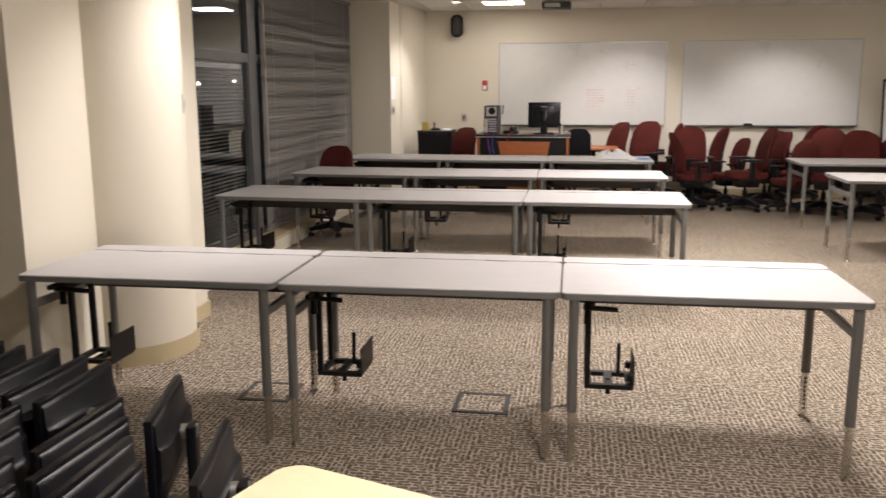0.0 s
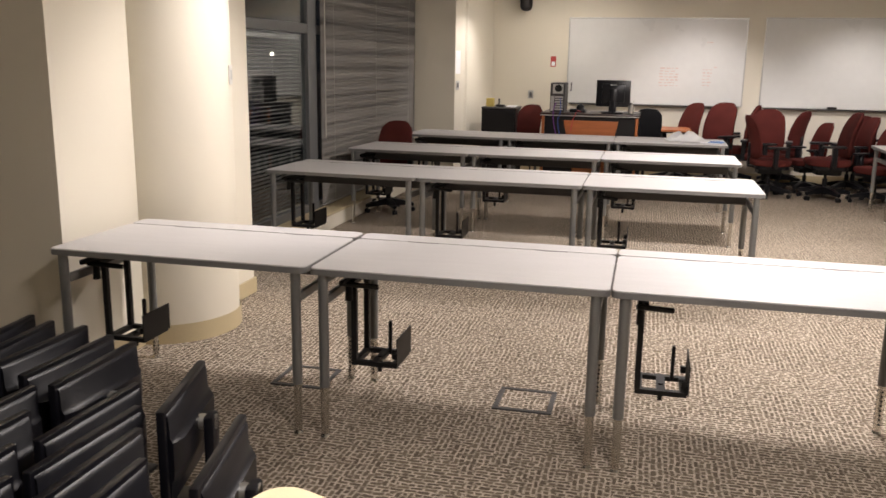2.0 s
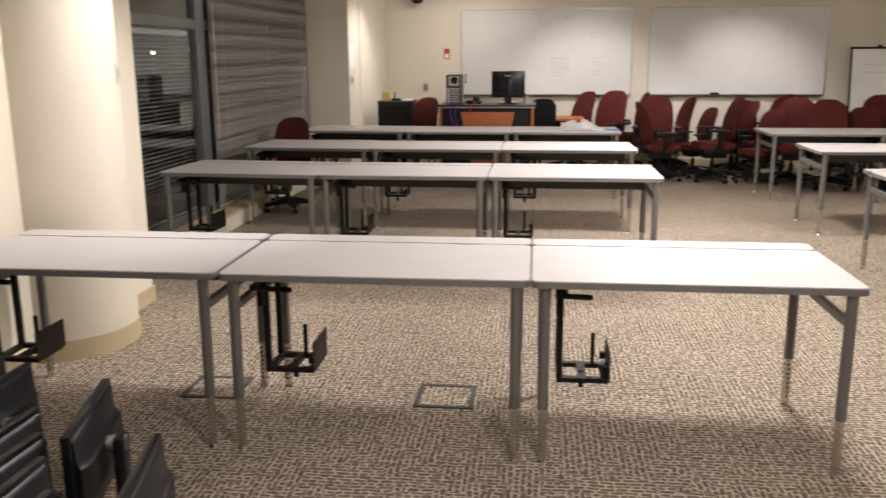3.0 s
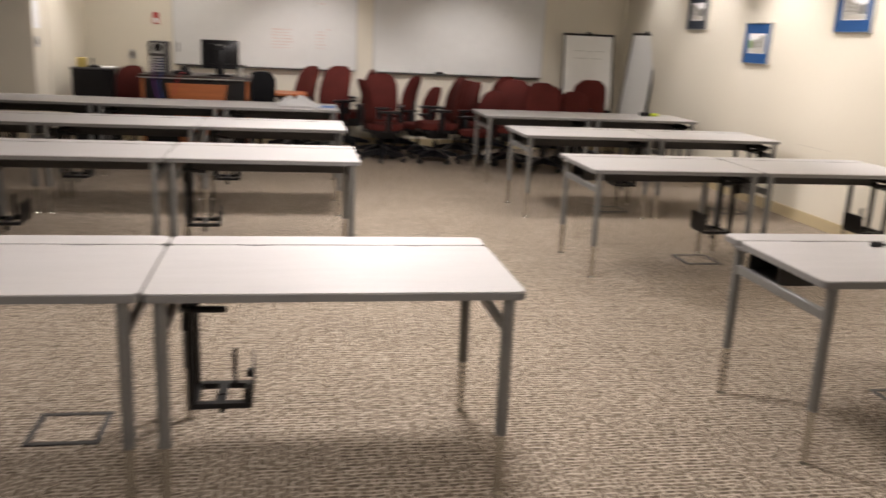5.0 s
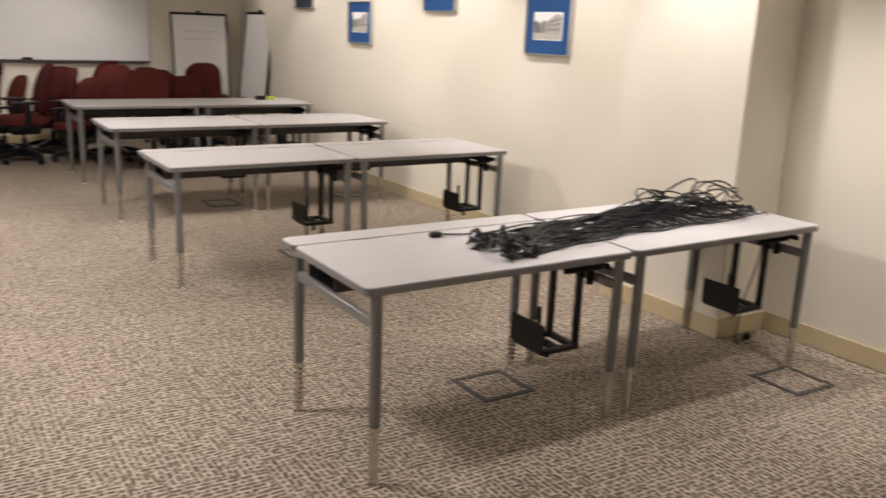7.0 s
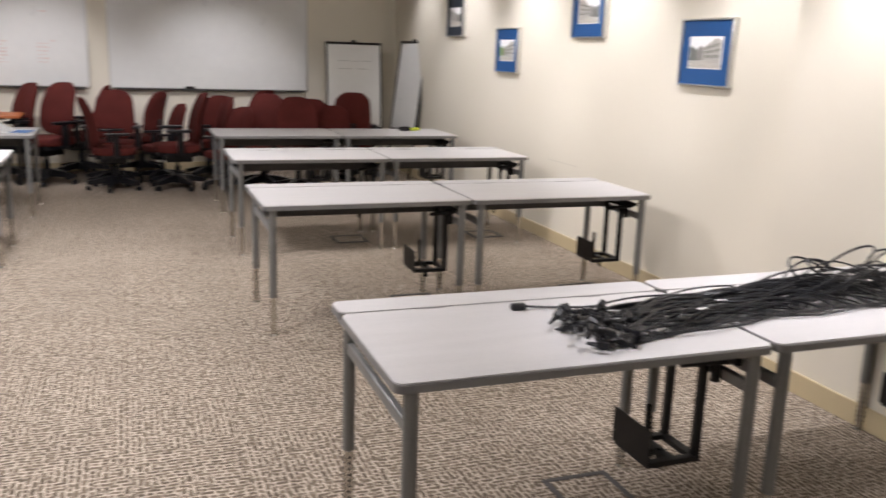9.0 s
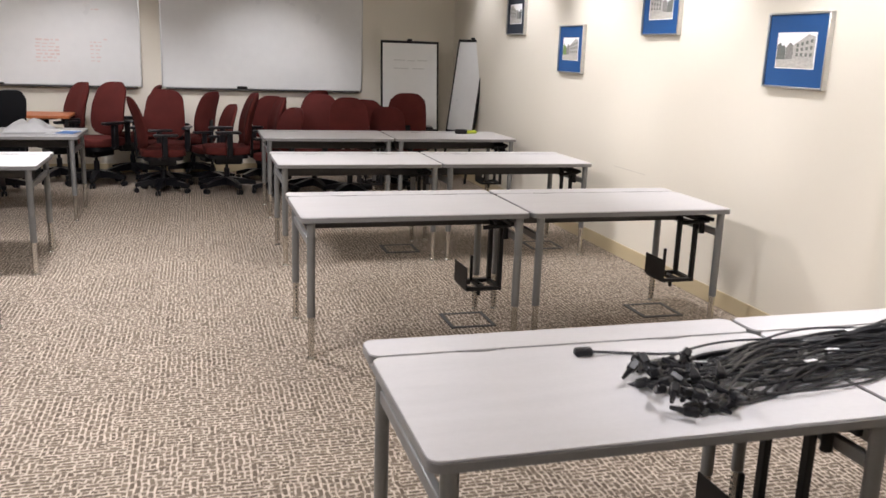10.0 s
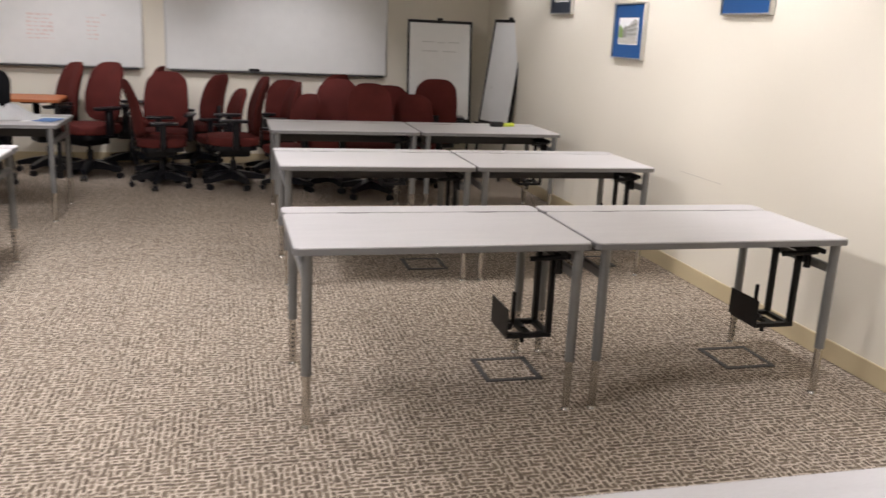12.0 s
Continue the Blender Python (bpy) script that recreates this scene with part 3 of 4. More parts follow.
for n, (x, y, face, top) in enumerate(CHAIRS):
    tall = top / 1.085
    m = pose(x + 0.34 * tall * math.cos(radians(face)), y + 0.34 * tall * math.sin(radians(face)), 0, 0, 0, face + 90)
    c = copy_thing(first, m) if n else first
    c.matrix_basis = m @ Matrix.Scale(tall, 4)
    if n == BLACK_CHAIR:
        tagged(c, "black office chair with armrests behind the desk")
        for o in c.children:
            if o.name.startswith(("seat", "backrest")):
                o.data = o.data.copy()
                o.data.materials[0] = BLACK_CLOTH


# ---- front wall ----
def whiteboard(name, x0, x1, z0, z1, label):
    w = thing(name, label, "whiteboard", pose(x0, YB, z0))
    W, H = x1 - x0, z1 - z0
    part("panel", box(B(), 0.012, W - 0.012, -0.02, -0.001, 0.012, H - 0.012), WHITEBOARD, w)
    for b in ((0, W, -0.026, -0.001, 0, 0.016), (0, W, -0.026, -0.001, H - 0.016, H), (0, 0.016, -0.026, -0.001, 0.016, H - 0.016), (W - 0.016, W, -0.026, -0.001, 0.016, H - 0.016)):
        part("frame", box(B(), *b, 0.002), ALU, w)
    part("marker_tray", box(B(), 0.05, W - 0.05, -0.085, -0.027, -0.012, 0.006, 0.003), TROUGH, w)
    return w


w1 = whiteboard("whiteboard", -0.262, 2.192, 1.033, 2.245, "large whiteboard with faint red handwriting, aluminium frame")
w2 = whiteboard("whiteboard", 2.415, 4.864, 1.033, 2.252, "large clean whiteboard in a thin aluminium frame")


def scribble(x0, x1, z0, z1, rows, mat, name="handwriting"):
    bm = B()
    for r in range(rows):
        z = z1 - (z1 - z0) * (r + 0.5) / rows
        x = x0 + random.uniform(0, 0.05) * (x1 - x0)
        while x < x1 - 0.02:
            wd = random.uniform(0.02, 0.07)
            box(bm, x, min(x + wd, x1), -0.0222, -0.0212, z - 0.004 - random.uniform(0, 0.008), z + 0.004 + random.uniform(0, 0.008))
            x += wd + random.uniform(0.012, 0.025)
    o = tagged(part(name, bm, mat, w1, "faint red marker lines"), kind="stuff")
    o.matrix_basis = pose(0.24, 0, -1.03)


scribble(1.06, 1.32, 1.29, 1.57, 7, RED_INK)
scribble(1.65, 1.78, 1.3, 1.56, 6, RED_INK)
scribble(1.8, 1.88, 1.56, 1.58, 1, RED_INK)
scribble(1.68, 1.8, 1.9, 1.92, 1, RED_INK)
er = part("board_eraser", box(B(), 3.3, 3.42, YB - 0.08, YB - 0.035, 1.037, 1.07, 0.006), BLACK)
tagged(er, "black felt eraser on the whiteboard tray", "eraser")
er = part("board_eraser", box(B(), 0.57, 0.69, YB - 0.08, YB - 0.035, 1.037, 1.06, 0.006), BLACK)
tagged(er, "black felt eraser on the whiteboard tray", "eraser")
mk = part("marker", rod(B(), (-0.195, YB - 0.03, 1.2), (-0.19, YB - 0.03, 1.33), 0.009, seg=10), INK)
tagged(mk, "dark marker clipped to the whiteboard", "marker")


def speaker(x, z):
    s = thing("wall_speaker", "black oval loudspeaker high on the wall", "speaker", pose(x, YB, z), "wall loudspeakers")
    part("cabinet", box(B(), -0.09, 0.09, -0.2, -0.03, -0.165, 0.165, 0.078, 5), BLACK, s)
    part("grille", box(B(), -0.07, 0.07, -0.206, -0.13, -0.145, 0.145, 0.06, 4), TROUGH, s, "dark grey mesh grille")
    part("bracket", box(B(), -0.02, 0.02, -0.07, -0.001, -0.02, 0.02, 0.003), BLACK, s)


speaker(-0.88, 2.49)
speaker(5.455, 2.55)


def plate(name, label, cat, m, w, h, mat, mat2):
    p = thing(name, label, cat, m)
    part("cover", box(B(), -w / 2, w / 2, -0.008, -0.001, -h / 2, h / 2, 0.002), mat, p)
    part("insert", box(B(), -w / 5, w / 5, -0.012, -0.0085, -h / 4, h / 4, 0.001), mat2, p)


plate("wall_outlet", "small steel wall outlet plate", "outlet", pose(-0.788, YB, 1.145), 0.075, 0.115, ALU, INK)
sg = thing("wall_sign", "small red and white wall sign", "sign", pose(-0.472, YB, 1.622))
part("board", box(B(), -0.04, 0.04, -0.006, -0.001, -0.075, 0.075, 0.001), RED_SIGN, sg)
part("lettering", box(B(), -0.025, 0.025, -0.0085, -0.0062, -0.06, 0.0), PAPER, sg)
plate("light_switch", "steel light switch plate on the pier", "switch", pose(-1.575, 11.6, 1.29, 0, 0, 84), 0.12, 0.12, ALU, INK)
plate("wall_plate", "small cream thermostat on the column", "thermostat", pose(CX + CR * math.cos(radians(15)), CY + CR * math.sin(radians(15)), 1.5, 0, 0, 105), 0.07, 0.11, WHITE, ALU)


def easel(m, w, h, z0, label):
    e = thing("flipchart_easel", label, "easel", m)
    tilt = pose(0, 0, 0, -8, 0, 0)
    part("board", box(B(), -w / 2 + 0.02, w / 2 - 0.02, -0.012, 0.01, z0 + 0.02, z0 + h - 0.02), WHITEBOARD, e, m=tilt)
    bm = B()
    for b in ((-w / 2, -w / 2 + 0.022, z0, z0 + h), (w / 2 - 0.022, w / 2, z0, z0 + h), (-w / 2 + 0.022, w / 2 - 0.022, z0 + h - 0.03, z0 + h), (-w / 2 + 0.022, w / 2 - 0.022, z0, z0 + 0.03)):
        box(bm, b[0], b[1], -0.02, 0.015, b[2], b[3], 0.003)
    part("frame", bm, BLACK, e, m=tilt)
    part("tray", box(B(), -w / 2, w / 2, -0.08, -0.02, z0 - 0.02, z0, 0.003), BLACK, e, m=tilt)
    for s in (-1, 1):
        part("leg", box(B(), s * (w / 2 - 0.03) - 0.012, s * (w / 2 - 0.03) + 0.012, -0.012, 0.012, 0.004, z0, 0.002), BLACK, e, m=tilt)
    part("rear_leg", rod(B(), (0, 0.262, z0 + h - 0.1), (0, 0.55, 0.01), 0.012), BLACK, e)
    part("clip", box(B(), -0.03, 0.03, -0.02, 0.012, z0 + h, z0 + h + 0.025, 0.004), BLACK, e, m=tilt)
    return e


e1 = easel(pose(5.338, 12.3, 0, 0, 0, -4), 0.72, 1.1, 0.6, "whiteboard easel with a black frame before the wall")
for x0, x1, z in ((-0.2, -0.06, 1.46), (-0.03, 0.06, 1.455), (0.09, 0.22, 1.46), (-0.2, -0.02, 1.36), (0.03, 0.18, 1.36)):
    part("writing", box(B(), x0, x1, -0.0145, -0.0125, z, z + 0.012), ALU, e1, "faint grey handwriting", pose(0, 0, 0, -8, 0, 0))
easel(pose(5.842, 12.12, 0, 0, 0, -71), 0.56, 1.14, 0.6, "second whiteboard easel turned towards the side wall")


# ---- framed pictures ----
def picture(y, z, n):
    """A square blue mat in a thin silver frame with a small print of a building. The fourth mat has its shadow put into
    the colour.
    """
    p = thing("framed_picture", "framed street print in a wide mat coloured dark for shadow" if n == 3 else "framed street print in a wide blue mat", "picture", pose(XR, y, z, 0, 0, -90), "pictures along the wall")
    w, h = 0.52, 0.42
    part("mat", box(B(), -w / 2 + 0.012, w / 2 - 0.012, -0.024, -0.003, -h / 2 + 0.012, h / 2 - 0.012), SHADED_MAT if n == 3 else BLUE, p, "mat darkened to slate for shadow" if n == 3 else "deep blue mat")
    for b in ((-w / 2, w / 2, -h / 2, -h / 2 + 0.012), (-w / 2, w / 2, h / 2 - 0.012, h / 2), (-w / 2, -w / 2 + 0.012, -h / 2 + 0.012, h / 2 - 0.012), (w / 2 - 0.012, w / 2, -h / 2 + 0.012, h / 2 - 0.012)):
        part("frame", box(B(), b[0], b[1], -0.036, -0.002, b[2], b[3], 0.002), ALU, p, "thin silver frame")
    pr = part("print", box(B(), -0.165, 0.165, -0.0262, -0.0245, -0.1, 0.1), PAPER, p, "small print of a building")
    flip = -1 if n % 2 else 1

    def shape(name, pts, depth, mat):
        bm = B()
        a = [bm.verts.new((flip * x, -depth, z)) for x, z in pts]
        b = [bm.verts.new((flip * x, -0.0264, z)) for x, z in pts]
        bm.faces.new(a), bm.faces.new(b[::-1])
        for i in range(len(pts)):
            k = (i + 1) % len(pts)
            bm.faces.new((a[i], a[k], b[k], b[i]))
        part(name, bm, mat, pr)

    shape("street", [(-0.16, -0.095), (0.16, -0.095), (0.16, -0.07), (0.0, -0.045), (-0.16, -0.05)], 0.0268, WASH[0])
    shape("facade", [(-0.02, -0.045), (0.155, -0.078), (0.155, 0.075), (0.1, 0.09), (-0.02, 0.03)], 0.0272, WASH[1])
    shape("gable", [(-0.085, -0.05), (-0.021, -0.045), (-0.021, 0.028), (-0.05, 0.045), (-0.085, 0.015)], 0.0272, WASH[2])
    shape("trees", [(-0.16, -0.05), (-0.086, -0.05), (-0.088, 0.01), (-0.1, 0.03), (-0.12, 0.025), (-0.135, 0.045), (-0.16, 0.03)], 0.0274, WASH[3] if n != 2 else WASH[4])
    for r in range(3):
        for k in range(4):
            x = 0.005 + 0.038 * k
            zt = -0.03 + 0.034 * r * (0.75 + 0.12 * k)
            shape("window", [(x, zt), (x + 0.02, zt - 0.002), (x + 0.02, zt + 0.018), (x, zt + 0.016)], 0.0276, WASH[3])


WASH = [material("print_wash", c, 0.8, vary=0.35, scale=70, fine=300, bump=0) for c in ((0.5, 0.48, 0.43), (0.46, 0.44, 0.4), (0.26, 0.25, 0.23), (0.16, 0.17, 0.15), (0.2, 0.3, 0.1))]
for n, (y, z) in enumerate(((6.262, 1.652), (7.78, 1.956), (9.31, 1.637), (10.74, 1.982))):
    picture(y, z, n)
tagged(part("wall_scuff", box(B(), XR - 0.0025, XR - 0.0005, 7.84, 8.35, 0.712, 0.718), material("scuff", (0.68, 0.63, 0.53), 0.8)), "thin grey scuff mark on the wall", "scuff", kind="structure")


# ---- teacher's corner ----
d = thing("teacher_desk", "black desk with cherry wood front panel", "desk", pose(-0.355, 11.02, 0))
part("desktop", box(B(), -0.02, 1.19, -0.02, 0.75, 0.962, 1.0, 0.008, 2), material("dark_brown_top", (0.03, 0.016, 0.012), 0.35, vary=0.2, scale=5), d, "dark brown desk top")
part("front_trim", box(B(), -0.02, 1.19, -0.026, -0.021, 0.962, 0.975, 0.002), ALU, d, "thin silver edge strip")
part("body", box(B(), 0.035, 1.14, 0.03, 0.7, 0.02, 0.96, 0.004), BLACK, d)
for x in (0.0, 1.142):
    part("end_panel", box(B(), x, x + 0.034, 0.022, 0.72, 0.0, 0.96, 0.004), BLACK, d)
    part("front_post", box(B(), x, x + 0.034, 0.0, 0.021, 0.0, 0.96, 0.004), CHERRY, d, "cherry wood front edge")
bm = B()
front = [(0.27, 0.91), (0.94, 0.91), (0.79, 0.2), (0.42, 0.2)]
a = [bm.verts.new((x, 0.014, z)) for x, z in front]
b = [bm.verts.new((x, 0.029, z)) for x, z in front]
bm.faces.new(a), bm.faces.new(b[::-1])
for i in range(4):
    k = (i + 1) % 4
    bm.faces.new((a[i], a[k], b[k], b[i]))
part("front_panel", bm, CHERRY, d, "tapered cherry wood panel")

pc = thing("computer_tower", "opened silver and black computer tower on the desk", "computer", pose(-0.175, 11.25, 1.001))
part("case", box(B(), -0.09, 0.09, -0.2, 0.2, 0.0, 0.36, 0.006), TROUGH, pc)
bm = B()
for k in range(6):
    box(bm, -0.03, 0.07, -0.206, -0.2005, 0.03 + 0.03 * k, 0.048 + 0.03 * k)
box(bm, -0.06, 0.07, -0.206, -0.2005, 0.23, 0.345)
box(bm, -0.08, -0.04, -0.206, -0.2005, 0.02, 0.2)
part("back_plate", bm, ALU, pc)
part("fan_grille", rod(B(), (0.01, -0.209, 0.295), (0.01, -0.2055, 0.295), 0.045, seg=20), BLACK, pc)

mo = thing("desktop_monitor", "black flat monitor seen from behind on the desk", "monitor", pose(0.495, 11.24, 1.001))
part("panel", box(B(), -0.208, 0.208, -0.02, 0.03, 0.08, 0.402, 0.01, 2), PLASTIC, mo)
part("back_hump", box(B(), -0.14, 0.14, -0.05, -0.019, 0.13, 0.36, 0.012, 2), PLASTIC, mo)
part("stand", box(B(), -0.045, 0.045, -0.07, -0.04, 0.01, 0.3, 0.01, 2), PLASTIC, mo)
part("foot", box(B(), -0.13, 0.13, -0.14, 0.08, 0.0, 0.016, 0.006), PLASTIC, mo)
part("badge", rod(B(), (-0.04, -0.052, 0.345), (0.04, -0.052, 0.345), 0.006, seg=8), ALU, mo)
bm = B()
box(bm, 0.0, 0.2, -0.05, 0.06, 0.0, 0.045, 0.015, 2)
bmesh.ops.create_uvsphere(bm, u_segments=12, v_segments=8, radius=0.05, matrix=Matrix.Translation((0.13, 0, 0.055)))
tagged(part("desk_phone", bm, PLASTIC, m=pose(-0.03, 11.2, 1.001)), "black telephone on the teacher desk", "phone")
tagged(part("marker_cup", rod(rod(B(), (0, 0, 0), (0, 0, 0.1), 0.035), (0.01, 0, 0.1), (0.03, 0, 0.16), 0.006), ALU, m=pose(0.72, 11.2, 1.001)), "small metal cup with a pen on the desk", "cup")


def cable(name, label, pts, r, mat):
    dense = []
    v = [Vector(p) for p in pts]
    for i in range(len(v) - 1):
        p0, p1, p2, p3 = v[max(i - 1, 0)], v[i], v[i + 1], v[min(i + 2, len(v) - 1)]
        for k in range(8):
            t = k / 8
            dense.append(0.5 * ((2 * p1) + (p2 - p0) * t + (2 * p0 - 5 * p1 + 4 * p2 - p3) * t * t + (3 * p1 - p0 - 3 * p2 + p3) * t ** 3))
    dense.append(v[-1])
    return tagged(part(name, tube(B(), dense, r), mat), label, "cable")


cable("network_cable", "purple cable hanging from the computer tower", [(-0.190, 11.055, 1.128), (-0.210, 10.965, 1.008), (-0.190, 10.965, 0.828), (-0.130, 10.965, 0.628)], 0.006, material("purple_cable", (0.2, 0.05, 0.3), 0.5))
cable("network_cable", "red cable draped over the desk edge", [(0.110, 11.165, 1.008), (0.080, 11.025, 1.028), (0.040, 10.965, 0.928), (0.010, 10.965, 0.778)], 0.005, material("red_cable", (0.5, 0.04, 0.05), 0.5))
cable("network_cable", "blue cable hanging from the computer tower", [(-0.140, 11.055, 1.178), (-0.120, 10.965, 1.028), (-0.150, 10.965, 0.878), (-0.090, 10.965, 0.628)], 0.005, material("blue_cable", (0.04, 0.1, 0.4), 0.5))

cb = thing("equipment_cabinet", "low black equipment cabinet by the wall", "cabinet", pose(-1.292, 11.9, 0))
part("body", box(B(), 0.0, 0.47, 0.0, 0.5, 0.03, 0.98, 0.006), BLACK, cb)
part("top", box(B(), -0.01, 0.48, -0.01, 0.51, 0.981, 1.0, 0.004), TROUGH, cb)
part("door", box(B(), 0.015, 0.455, -0.014, -0.001, 0.05, 0.96, 0.004), BLACK, cb)
tagged(part("pencil_box", box(B(), -1.25, -1.15, 12.0, 12.1, 1.001, 1.115, 0.006), material("yellow_card", (0.55, 0.42, 0.12), 0.7)), "yellow card box on the black cabinet", "box")
bm = box(B(), -0.06, 0.06, -0.04, 0.04, 0.0, 0.03, 0.008)
rod(bm, (-0.02, 0, 0.03), (-0.02, 0.01, 0.11), 0.012)
tagged(part("tape_dispenser", bm, BLACK, m=pose(-1.06, 12.05, 1.001)), "small black desk tool on the cabinet", "tool")
tagged(part("paper_stack", box(B(), -0.97, -0.85, 12.0, 12.25, 1.001, 1.016, 0.002), PAPER), "short stack of white paper on the cabinet", "paper")

sd = thing("side_table", "low cherry wood side table beside the desk", "table", pose(0.875, 12.0, 0))
part("top", box(B(), 0.0, 0.62, 0.0, 0.6, 0.735, 0.765, 0.005), CHERRY, sd)
for x in (0.03, 0.59):
    for y in (0.03, 0.57):
        part("leg", box(B(), x - 0.02, x + 0.02, y - 0.02, y + 0.02, 0.0, 0.734, 0.003), BLACK, sd)

# ---- on the tables ----
bm = B()
nx, ny = 22, 14
grid = [[bm.verts.new((0.46 * i / nx - 0.23, 0.4 * j / ny - 0.2, 0.012 + 0.15 * max(0, noise.noise((i * 0.2, j * 0.25, 3.0)) + 0.5) * math.sin(math.pi * i / nx) * math.sin(math.pi * j / ny))) for i in range(nx + 1)] for j in range(ny + 1)]
for a, b in zip(grid, grid[1:]):
    for i in range(nx):
        bm.faces.new((a[i], a[i + 1], b[i + 1], b[i]))
bmesh.ops.solidify(bm, geom=bm.faces[:], thickness=0.004)
tagged(part("crumpled_cloth", bm, PAPER, m=pose(1.38, 10.47, TH, 0, 0, 8)), "crumpled white plastic sheet on the table", "sheet")
bk = thing("paper_stack", "loose white and blue papers on the table", "paper", pose(1.655, 10.42, TH + 0.001, 0, 0, -12))
part("sheet", box(B(), -0.11, 0.11, -0.15, 0.15, 0.0, 0.006), PAPER, bk)
part("cover", box(B(), -0.02, 0.13, -0.16, 0.06, 0.0065, 0.01), material("blue_cover", (0.1, 0.25, 0.6), 0.5), bk, "blue printed cover")
hl = thing("highlighter", "yellow-green highlighter and black eraser on the table", "marker", pose(5.45, 10.55, TH))
part("barrel", rod(B(), (0.06, 0, 0.018), (0.16, 0.03, 0.018), 0.018), material("highlighter_yellow", (0.6, 0.7, 0.06), 0.5), hl)
part("eraser", box(B(), -0.07, 0.05, -0.03, 0.03, 0.0, 0.045, 0.008), BLACK, hl)

# ---- heap of power cords ----
heap = thing("cable_heap", "tangled heap of black power cords on the table", "cables", pose(3.262, 3.664, TH))


def spine(s):
    """The heap's middle line over the tabletop, its half width and its height."""
    x = 0.65 + 1.72 * s
    y = 0.2 + 0.25 * s + 0.07 * math.sin(4.6 * s) - 0.12 * max(0, s - 0.75)
    half = 0.145 + 0.03 * math.sin(math.pi * s) - 0.055 * s
    high = 0.045 + 0.115 * math.exp(-((s - 0.72) / 0.17) ** 2)
    return x, y, half, high


rnd = random.Random(5)
for k in range(74):
    s0, s1 = rnd.uniform(0.0, 0.25), rnd.uniform(0.55, 1.0)
    if rnd.random() < 0.35:
        s0, s1 = rnd.uniform(0, 0.6), rnd.uniform(0.4, 1.0)
    off, lift, ph = rnd.uniform(-1, 1), rnd.random(), rnd.uniform(0, 6)
    pts = []
    steps = 40
    for i in range(steps + 1):
        s = s0 + (s1 - s0) * i / steps
        x, y, half, high = spine(s)
        o = max(-1, min(1, off + 0.5 * math.sin(8 * s + ph) + 0.16 * math.sin(29 * s + 2 * ph)))
        z = 0.006 + high * (0.15 + 0.85 * lift) * math.sqrt(max(0.02, 1 - o * o)) * (0.7 + 0.3 * math.sin(17 * s + ph))
        pts.append(Vector((x + 0.02 * math.sin(13 * s + ph), y + half * o, max(0.006, z))))
    part("cord", tube(B(), pts, rnd.choice((0.0036, 0.0042, 0.005)), 6), CORD, heap)
for k in range(9):
    s = rnd.uniform(0.6, 0.95)
    x, y, half, high = spine(s)
    r, ph = rnd.uniform(0.05, 0.1), rnd.uniform(0, 6)
    pts = [Vector((x + 1.6 * r * math.cos(ph + a), y + 0.7 * r * math.sin(ph + a), max(0.01, high * 0.75 + r * 0.9 * math.sin(a)))) for a in (0.26 * i for i in range(20))]
    part("cord", tube(B(), pts, 0.0045, 6), CORD, heap)
for k in range(46):
    x, y, half, high = spine(rnd.uniform(-0.02, 0.09) if k < 36 else rnd.uniform(0.85, 1.0))
    bm = box(B(), -0.019, 0.018, -0.012, 0.012, -0.01, 0.011, 0.004)
    rod(bm, (0.015, 0, 0), (0.05, 0, 0.002), 0.009, 0.005, seg=8)
    part("plug", bm, PLASTIC, heap, m=pose(x + rnd.uniform(-0.05, 0.06), y + rnd.uniform(-1, 1) * half * 1.1, 0.014 + rnd.random() * 0.05, rnd.uniform(-30, 30), rnd.uniform(-20, 30), rnd.uniform(-180, 180)))
for k in range(4):
    x, y, half, high = spine(rnd.uniform(0.1, 0.5))
    part("cord_tag", box(B(), -0.02, 0.02, -0.007, 0.007, 0, 0.003, 0.001), PAPER, heap, "white paper tag", pose(x, y + rnd.uniform(-0.6, 0.6) * half, high * 0.9, rnd.uniform(-20, 20), 0, rnd.uniform(-20, 30)))
for k in range(6):
    s0 = 0.02 + 0.13 * k
    pts = []
    for i in range(31):
        q = s0 + 0.3 * i / 30
        x, y, half, high = spine(q)
        pts.append(Vector((x, y + half * (-1.0 - 0.25 * math.sin(math.pi * i / 30)) if k % 2 else y + half * (1.0 + 0.3 * math.sin(math.pi * i / 30)), 0.006 + 0.012 * abs(math.sin(6 * q + k)))))
    part("cord", tube(B(), pts, 0.004, 6), CORD, heap)
cable("hanging_cable", "black cord hanging from the table to the floor", [(5.600, 3.925, TH + 0.008), (5.690, 3.935, TH - 0.01), (5.710, 3.965, 0.5), (5.680, 4.005, 0.25), (5.720, 4.045, 0.02), (5.820, 4.065, 0.008)], 0.004, CORD)
bm = box(B(), -0.03, 0.03, -0.02, 0.02, 0.0, 0.035, 0.01, 2)
tagged(part("power_plug", bm, PLASTIC, m=pose(5.850, 4.075, 0, 0, 0, 30)), "black plug lying on the carpet by the pier", "plug")
cable("loose_cable", "single black power cord with a plug lying on the table", [(3.87, 4.182, TH + 0.012), (3.96, 4.172, TH + 0.006), (4.05, 4.128, TH + 0.012), (4.1, 4.05, TH + 0.035), (4.08, 3.95, TH + 0.03)], 0.0045, CORD)
pl = B()
box(pl, -0.035, 0.02, -0.014, 0.014, 0.0, 0.024, 0.006)
tagged(part("power_plug", pl, PLASTIC, m=pose(3.855, 4.183, TH, 0, 0, -5)), "black power plug at the end of a cord", "plug")


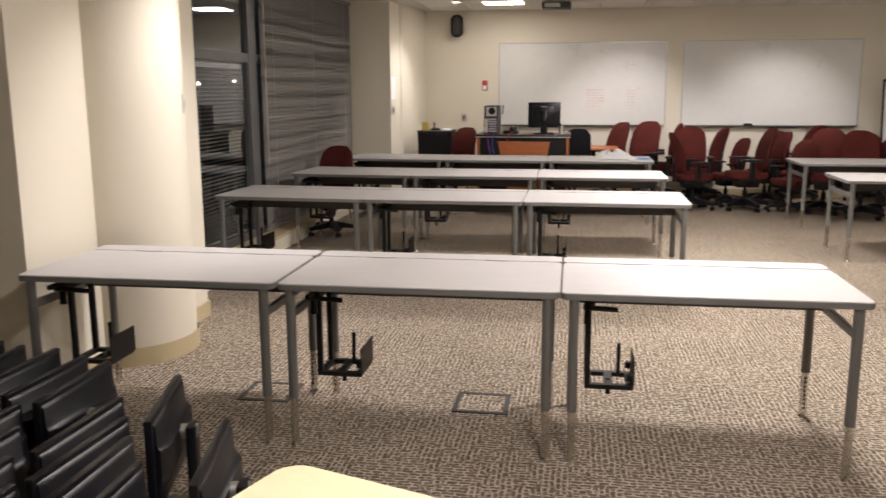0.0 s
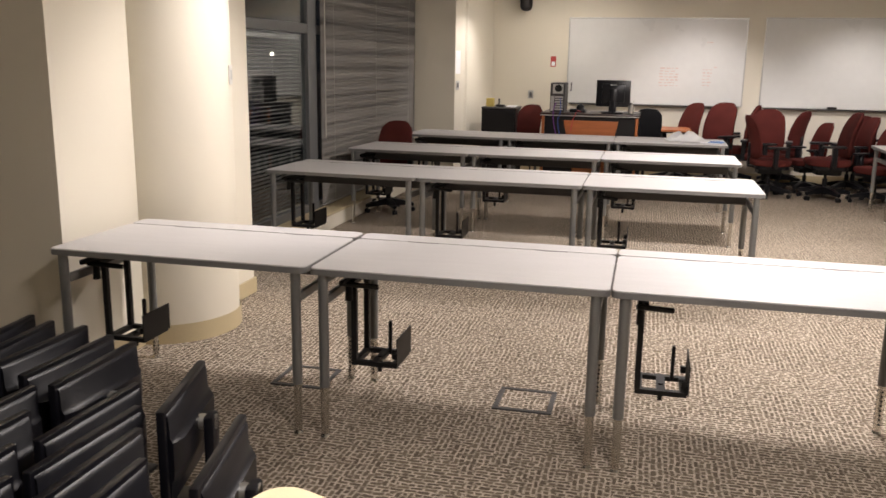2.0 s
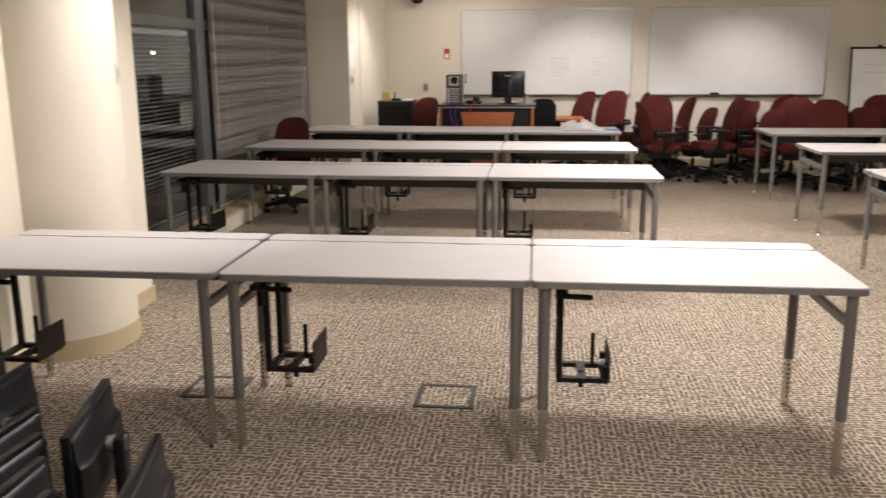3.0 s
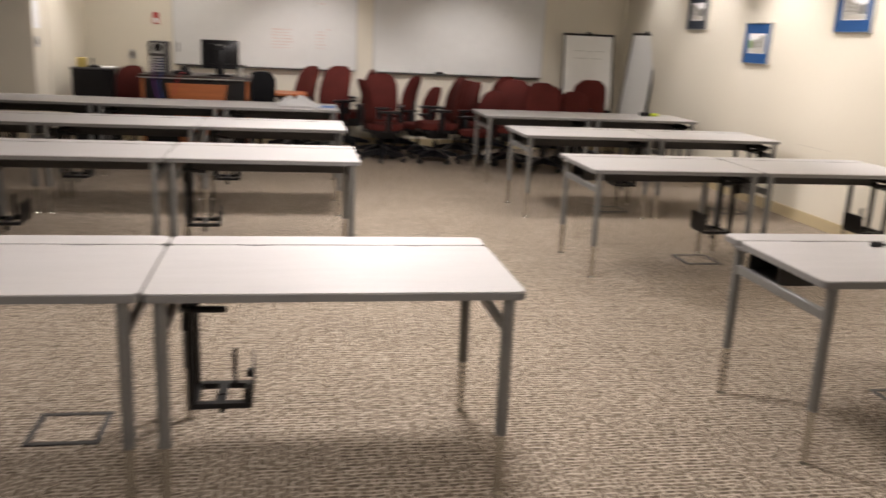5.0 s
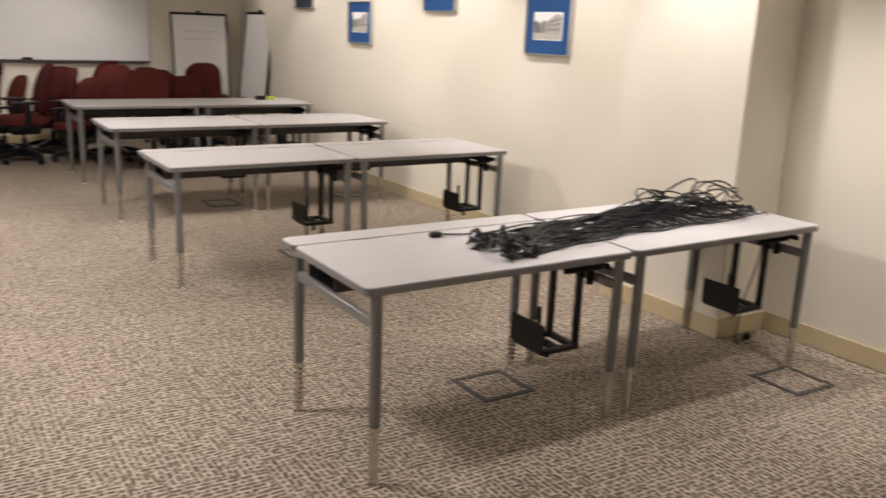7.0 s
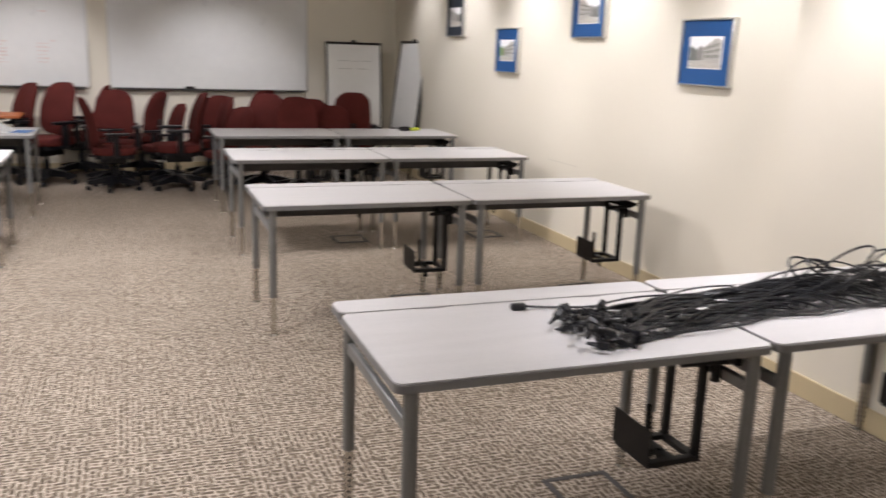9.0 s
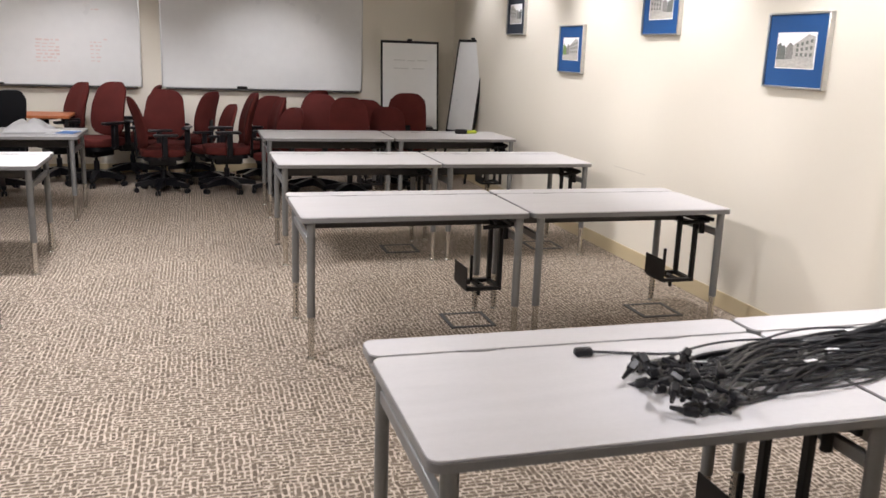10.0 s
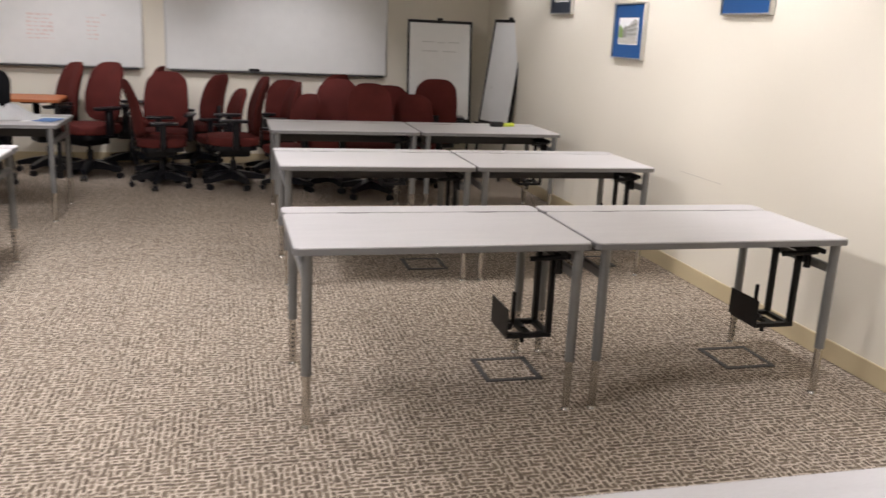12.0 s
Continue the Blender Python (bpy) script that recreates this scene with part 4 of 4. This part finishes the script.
# ---- monitors stored on the floor ----
def build_monitor():
    """A flat monitor along y with its screen towards -x and the far top corner over the origin."""
    t = thing("stored_monitor", "black flat monitor standing on the carpet", "monitor", pose(0, 0, 0), "stored monitors")
    L, z0, z1 = 0.5, 0.12, 0.47
    part("bezel", box(B(), -0.03, 0.0, -L, 0.0, z0, z1, 0.006, 2), SHELL, t)
    part("screen", box(B(), -0.0325, -0.0305, -L + 0.018, -0.018, z0 + 0.02, z1 - 0.018), SCREEN, t)
    bm = B()
    prof = [(0.0, 0.012), (0.01, 0.03), (0.018, 0.09), (0.036, 0.105), (0.042, 0.14), (0.042, 0.235), (0.02, 0.252), (0.014, 0.32), (0.0, 0.333)]
    ends = [[bm.verts.new((x, y, z0 + z)) for x, z in prof] for y in (-L + 0.015, -L + 0.06, -0.06, -0.015)]
    for v in ends[0] + ends[3]:
        v.co.x *= 0.45
    for a, b in zip(ends, ends[1:]):
        for i in range(len(prof) - 1):
            bm.faces.new((a[i], a[i + 1], b[i + 1], b[i]))
        bm.faces.new((a[-1], a[0], b[0], b[-1]))
    bm.faces.new(ends[0]), bm.faces.new(ends[3][::-1])
    part("back_shell", bm, SHELL, t)
    part("stand", box(B(), 0.06, 0.1, -L / 2 - 0.04, -L / 2 + 0.04, 0.012, 0.36, 0.012, 2), SHELL, t)
    part("hinge", rod(B(), (0.03, -L / 2, 0.33), (0.1, -L / 2, 0.33), 0.028, seg=14), ALU, t, "silver hinge")
    part("foot", box(B(), -0.07, 0.15, -L / 2 - 0.12, -L / 2 + 0.12, 0.0, 0.018, 0.008, 2), SHELL, t)
    return t


MONITORS = [(-0.623, 3.13, 14), (-0.243, 2.71, 12), (-0.373, 2.35, 2), (-0.503, 2.53, 0), (-0.603, 2.68, -3), (-0.723, 2.86, -2), (-0.993, 3.25, 0), (-1.133, 3.3, -3), (-1.313, 3.38, -3),
            (-0.663, 2.16, -2), (-0.793, 2.33, -4), (-0.923, 2.55, -3), (-1.053, 2.74, -3), (-1.213, 2.72, -2), (-1.373, 2.85, -3), (-1.493, 3.4, 4), (-1.633, 3.45, 6), (-1.553, 2.88, 0), (-1.713, 2.92, 2)]
first = build_monitor()
for n, (x, y, turn) in enumerate(MONITORS):
    m = pose(x, y, 0, 0, 0, turn)
    if n == 0:
        first.matrix_basis = m
    else:
        copy_thing(first, m)

# maple desk near the monitors
dk = thing("maple_desk", "small maple laminate desk with rounded corners", "desk", pose(0.28, 1.834, 0, 0, 0, -19))
part("top", prism(B(), rounded(0.0, 0.6, -1.1, 0.0, 0.06), 0.723, 0.75), MAPLE, dk)
for x in (0.06, 0.54):
    for y in (-1.04, -0.06):
        part("leg", rod(B(), (x, y, 0.0), (x, y, 0.722), 0.02), STEEL, dk)
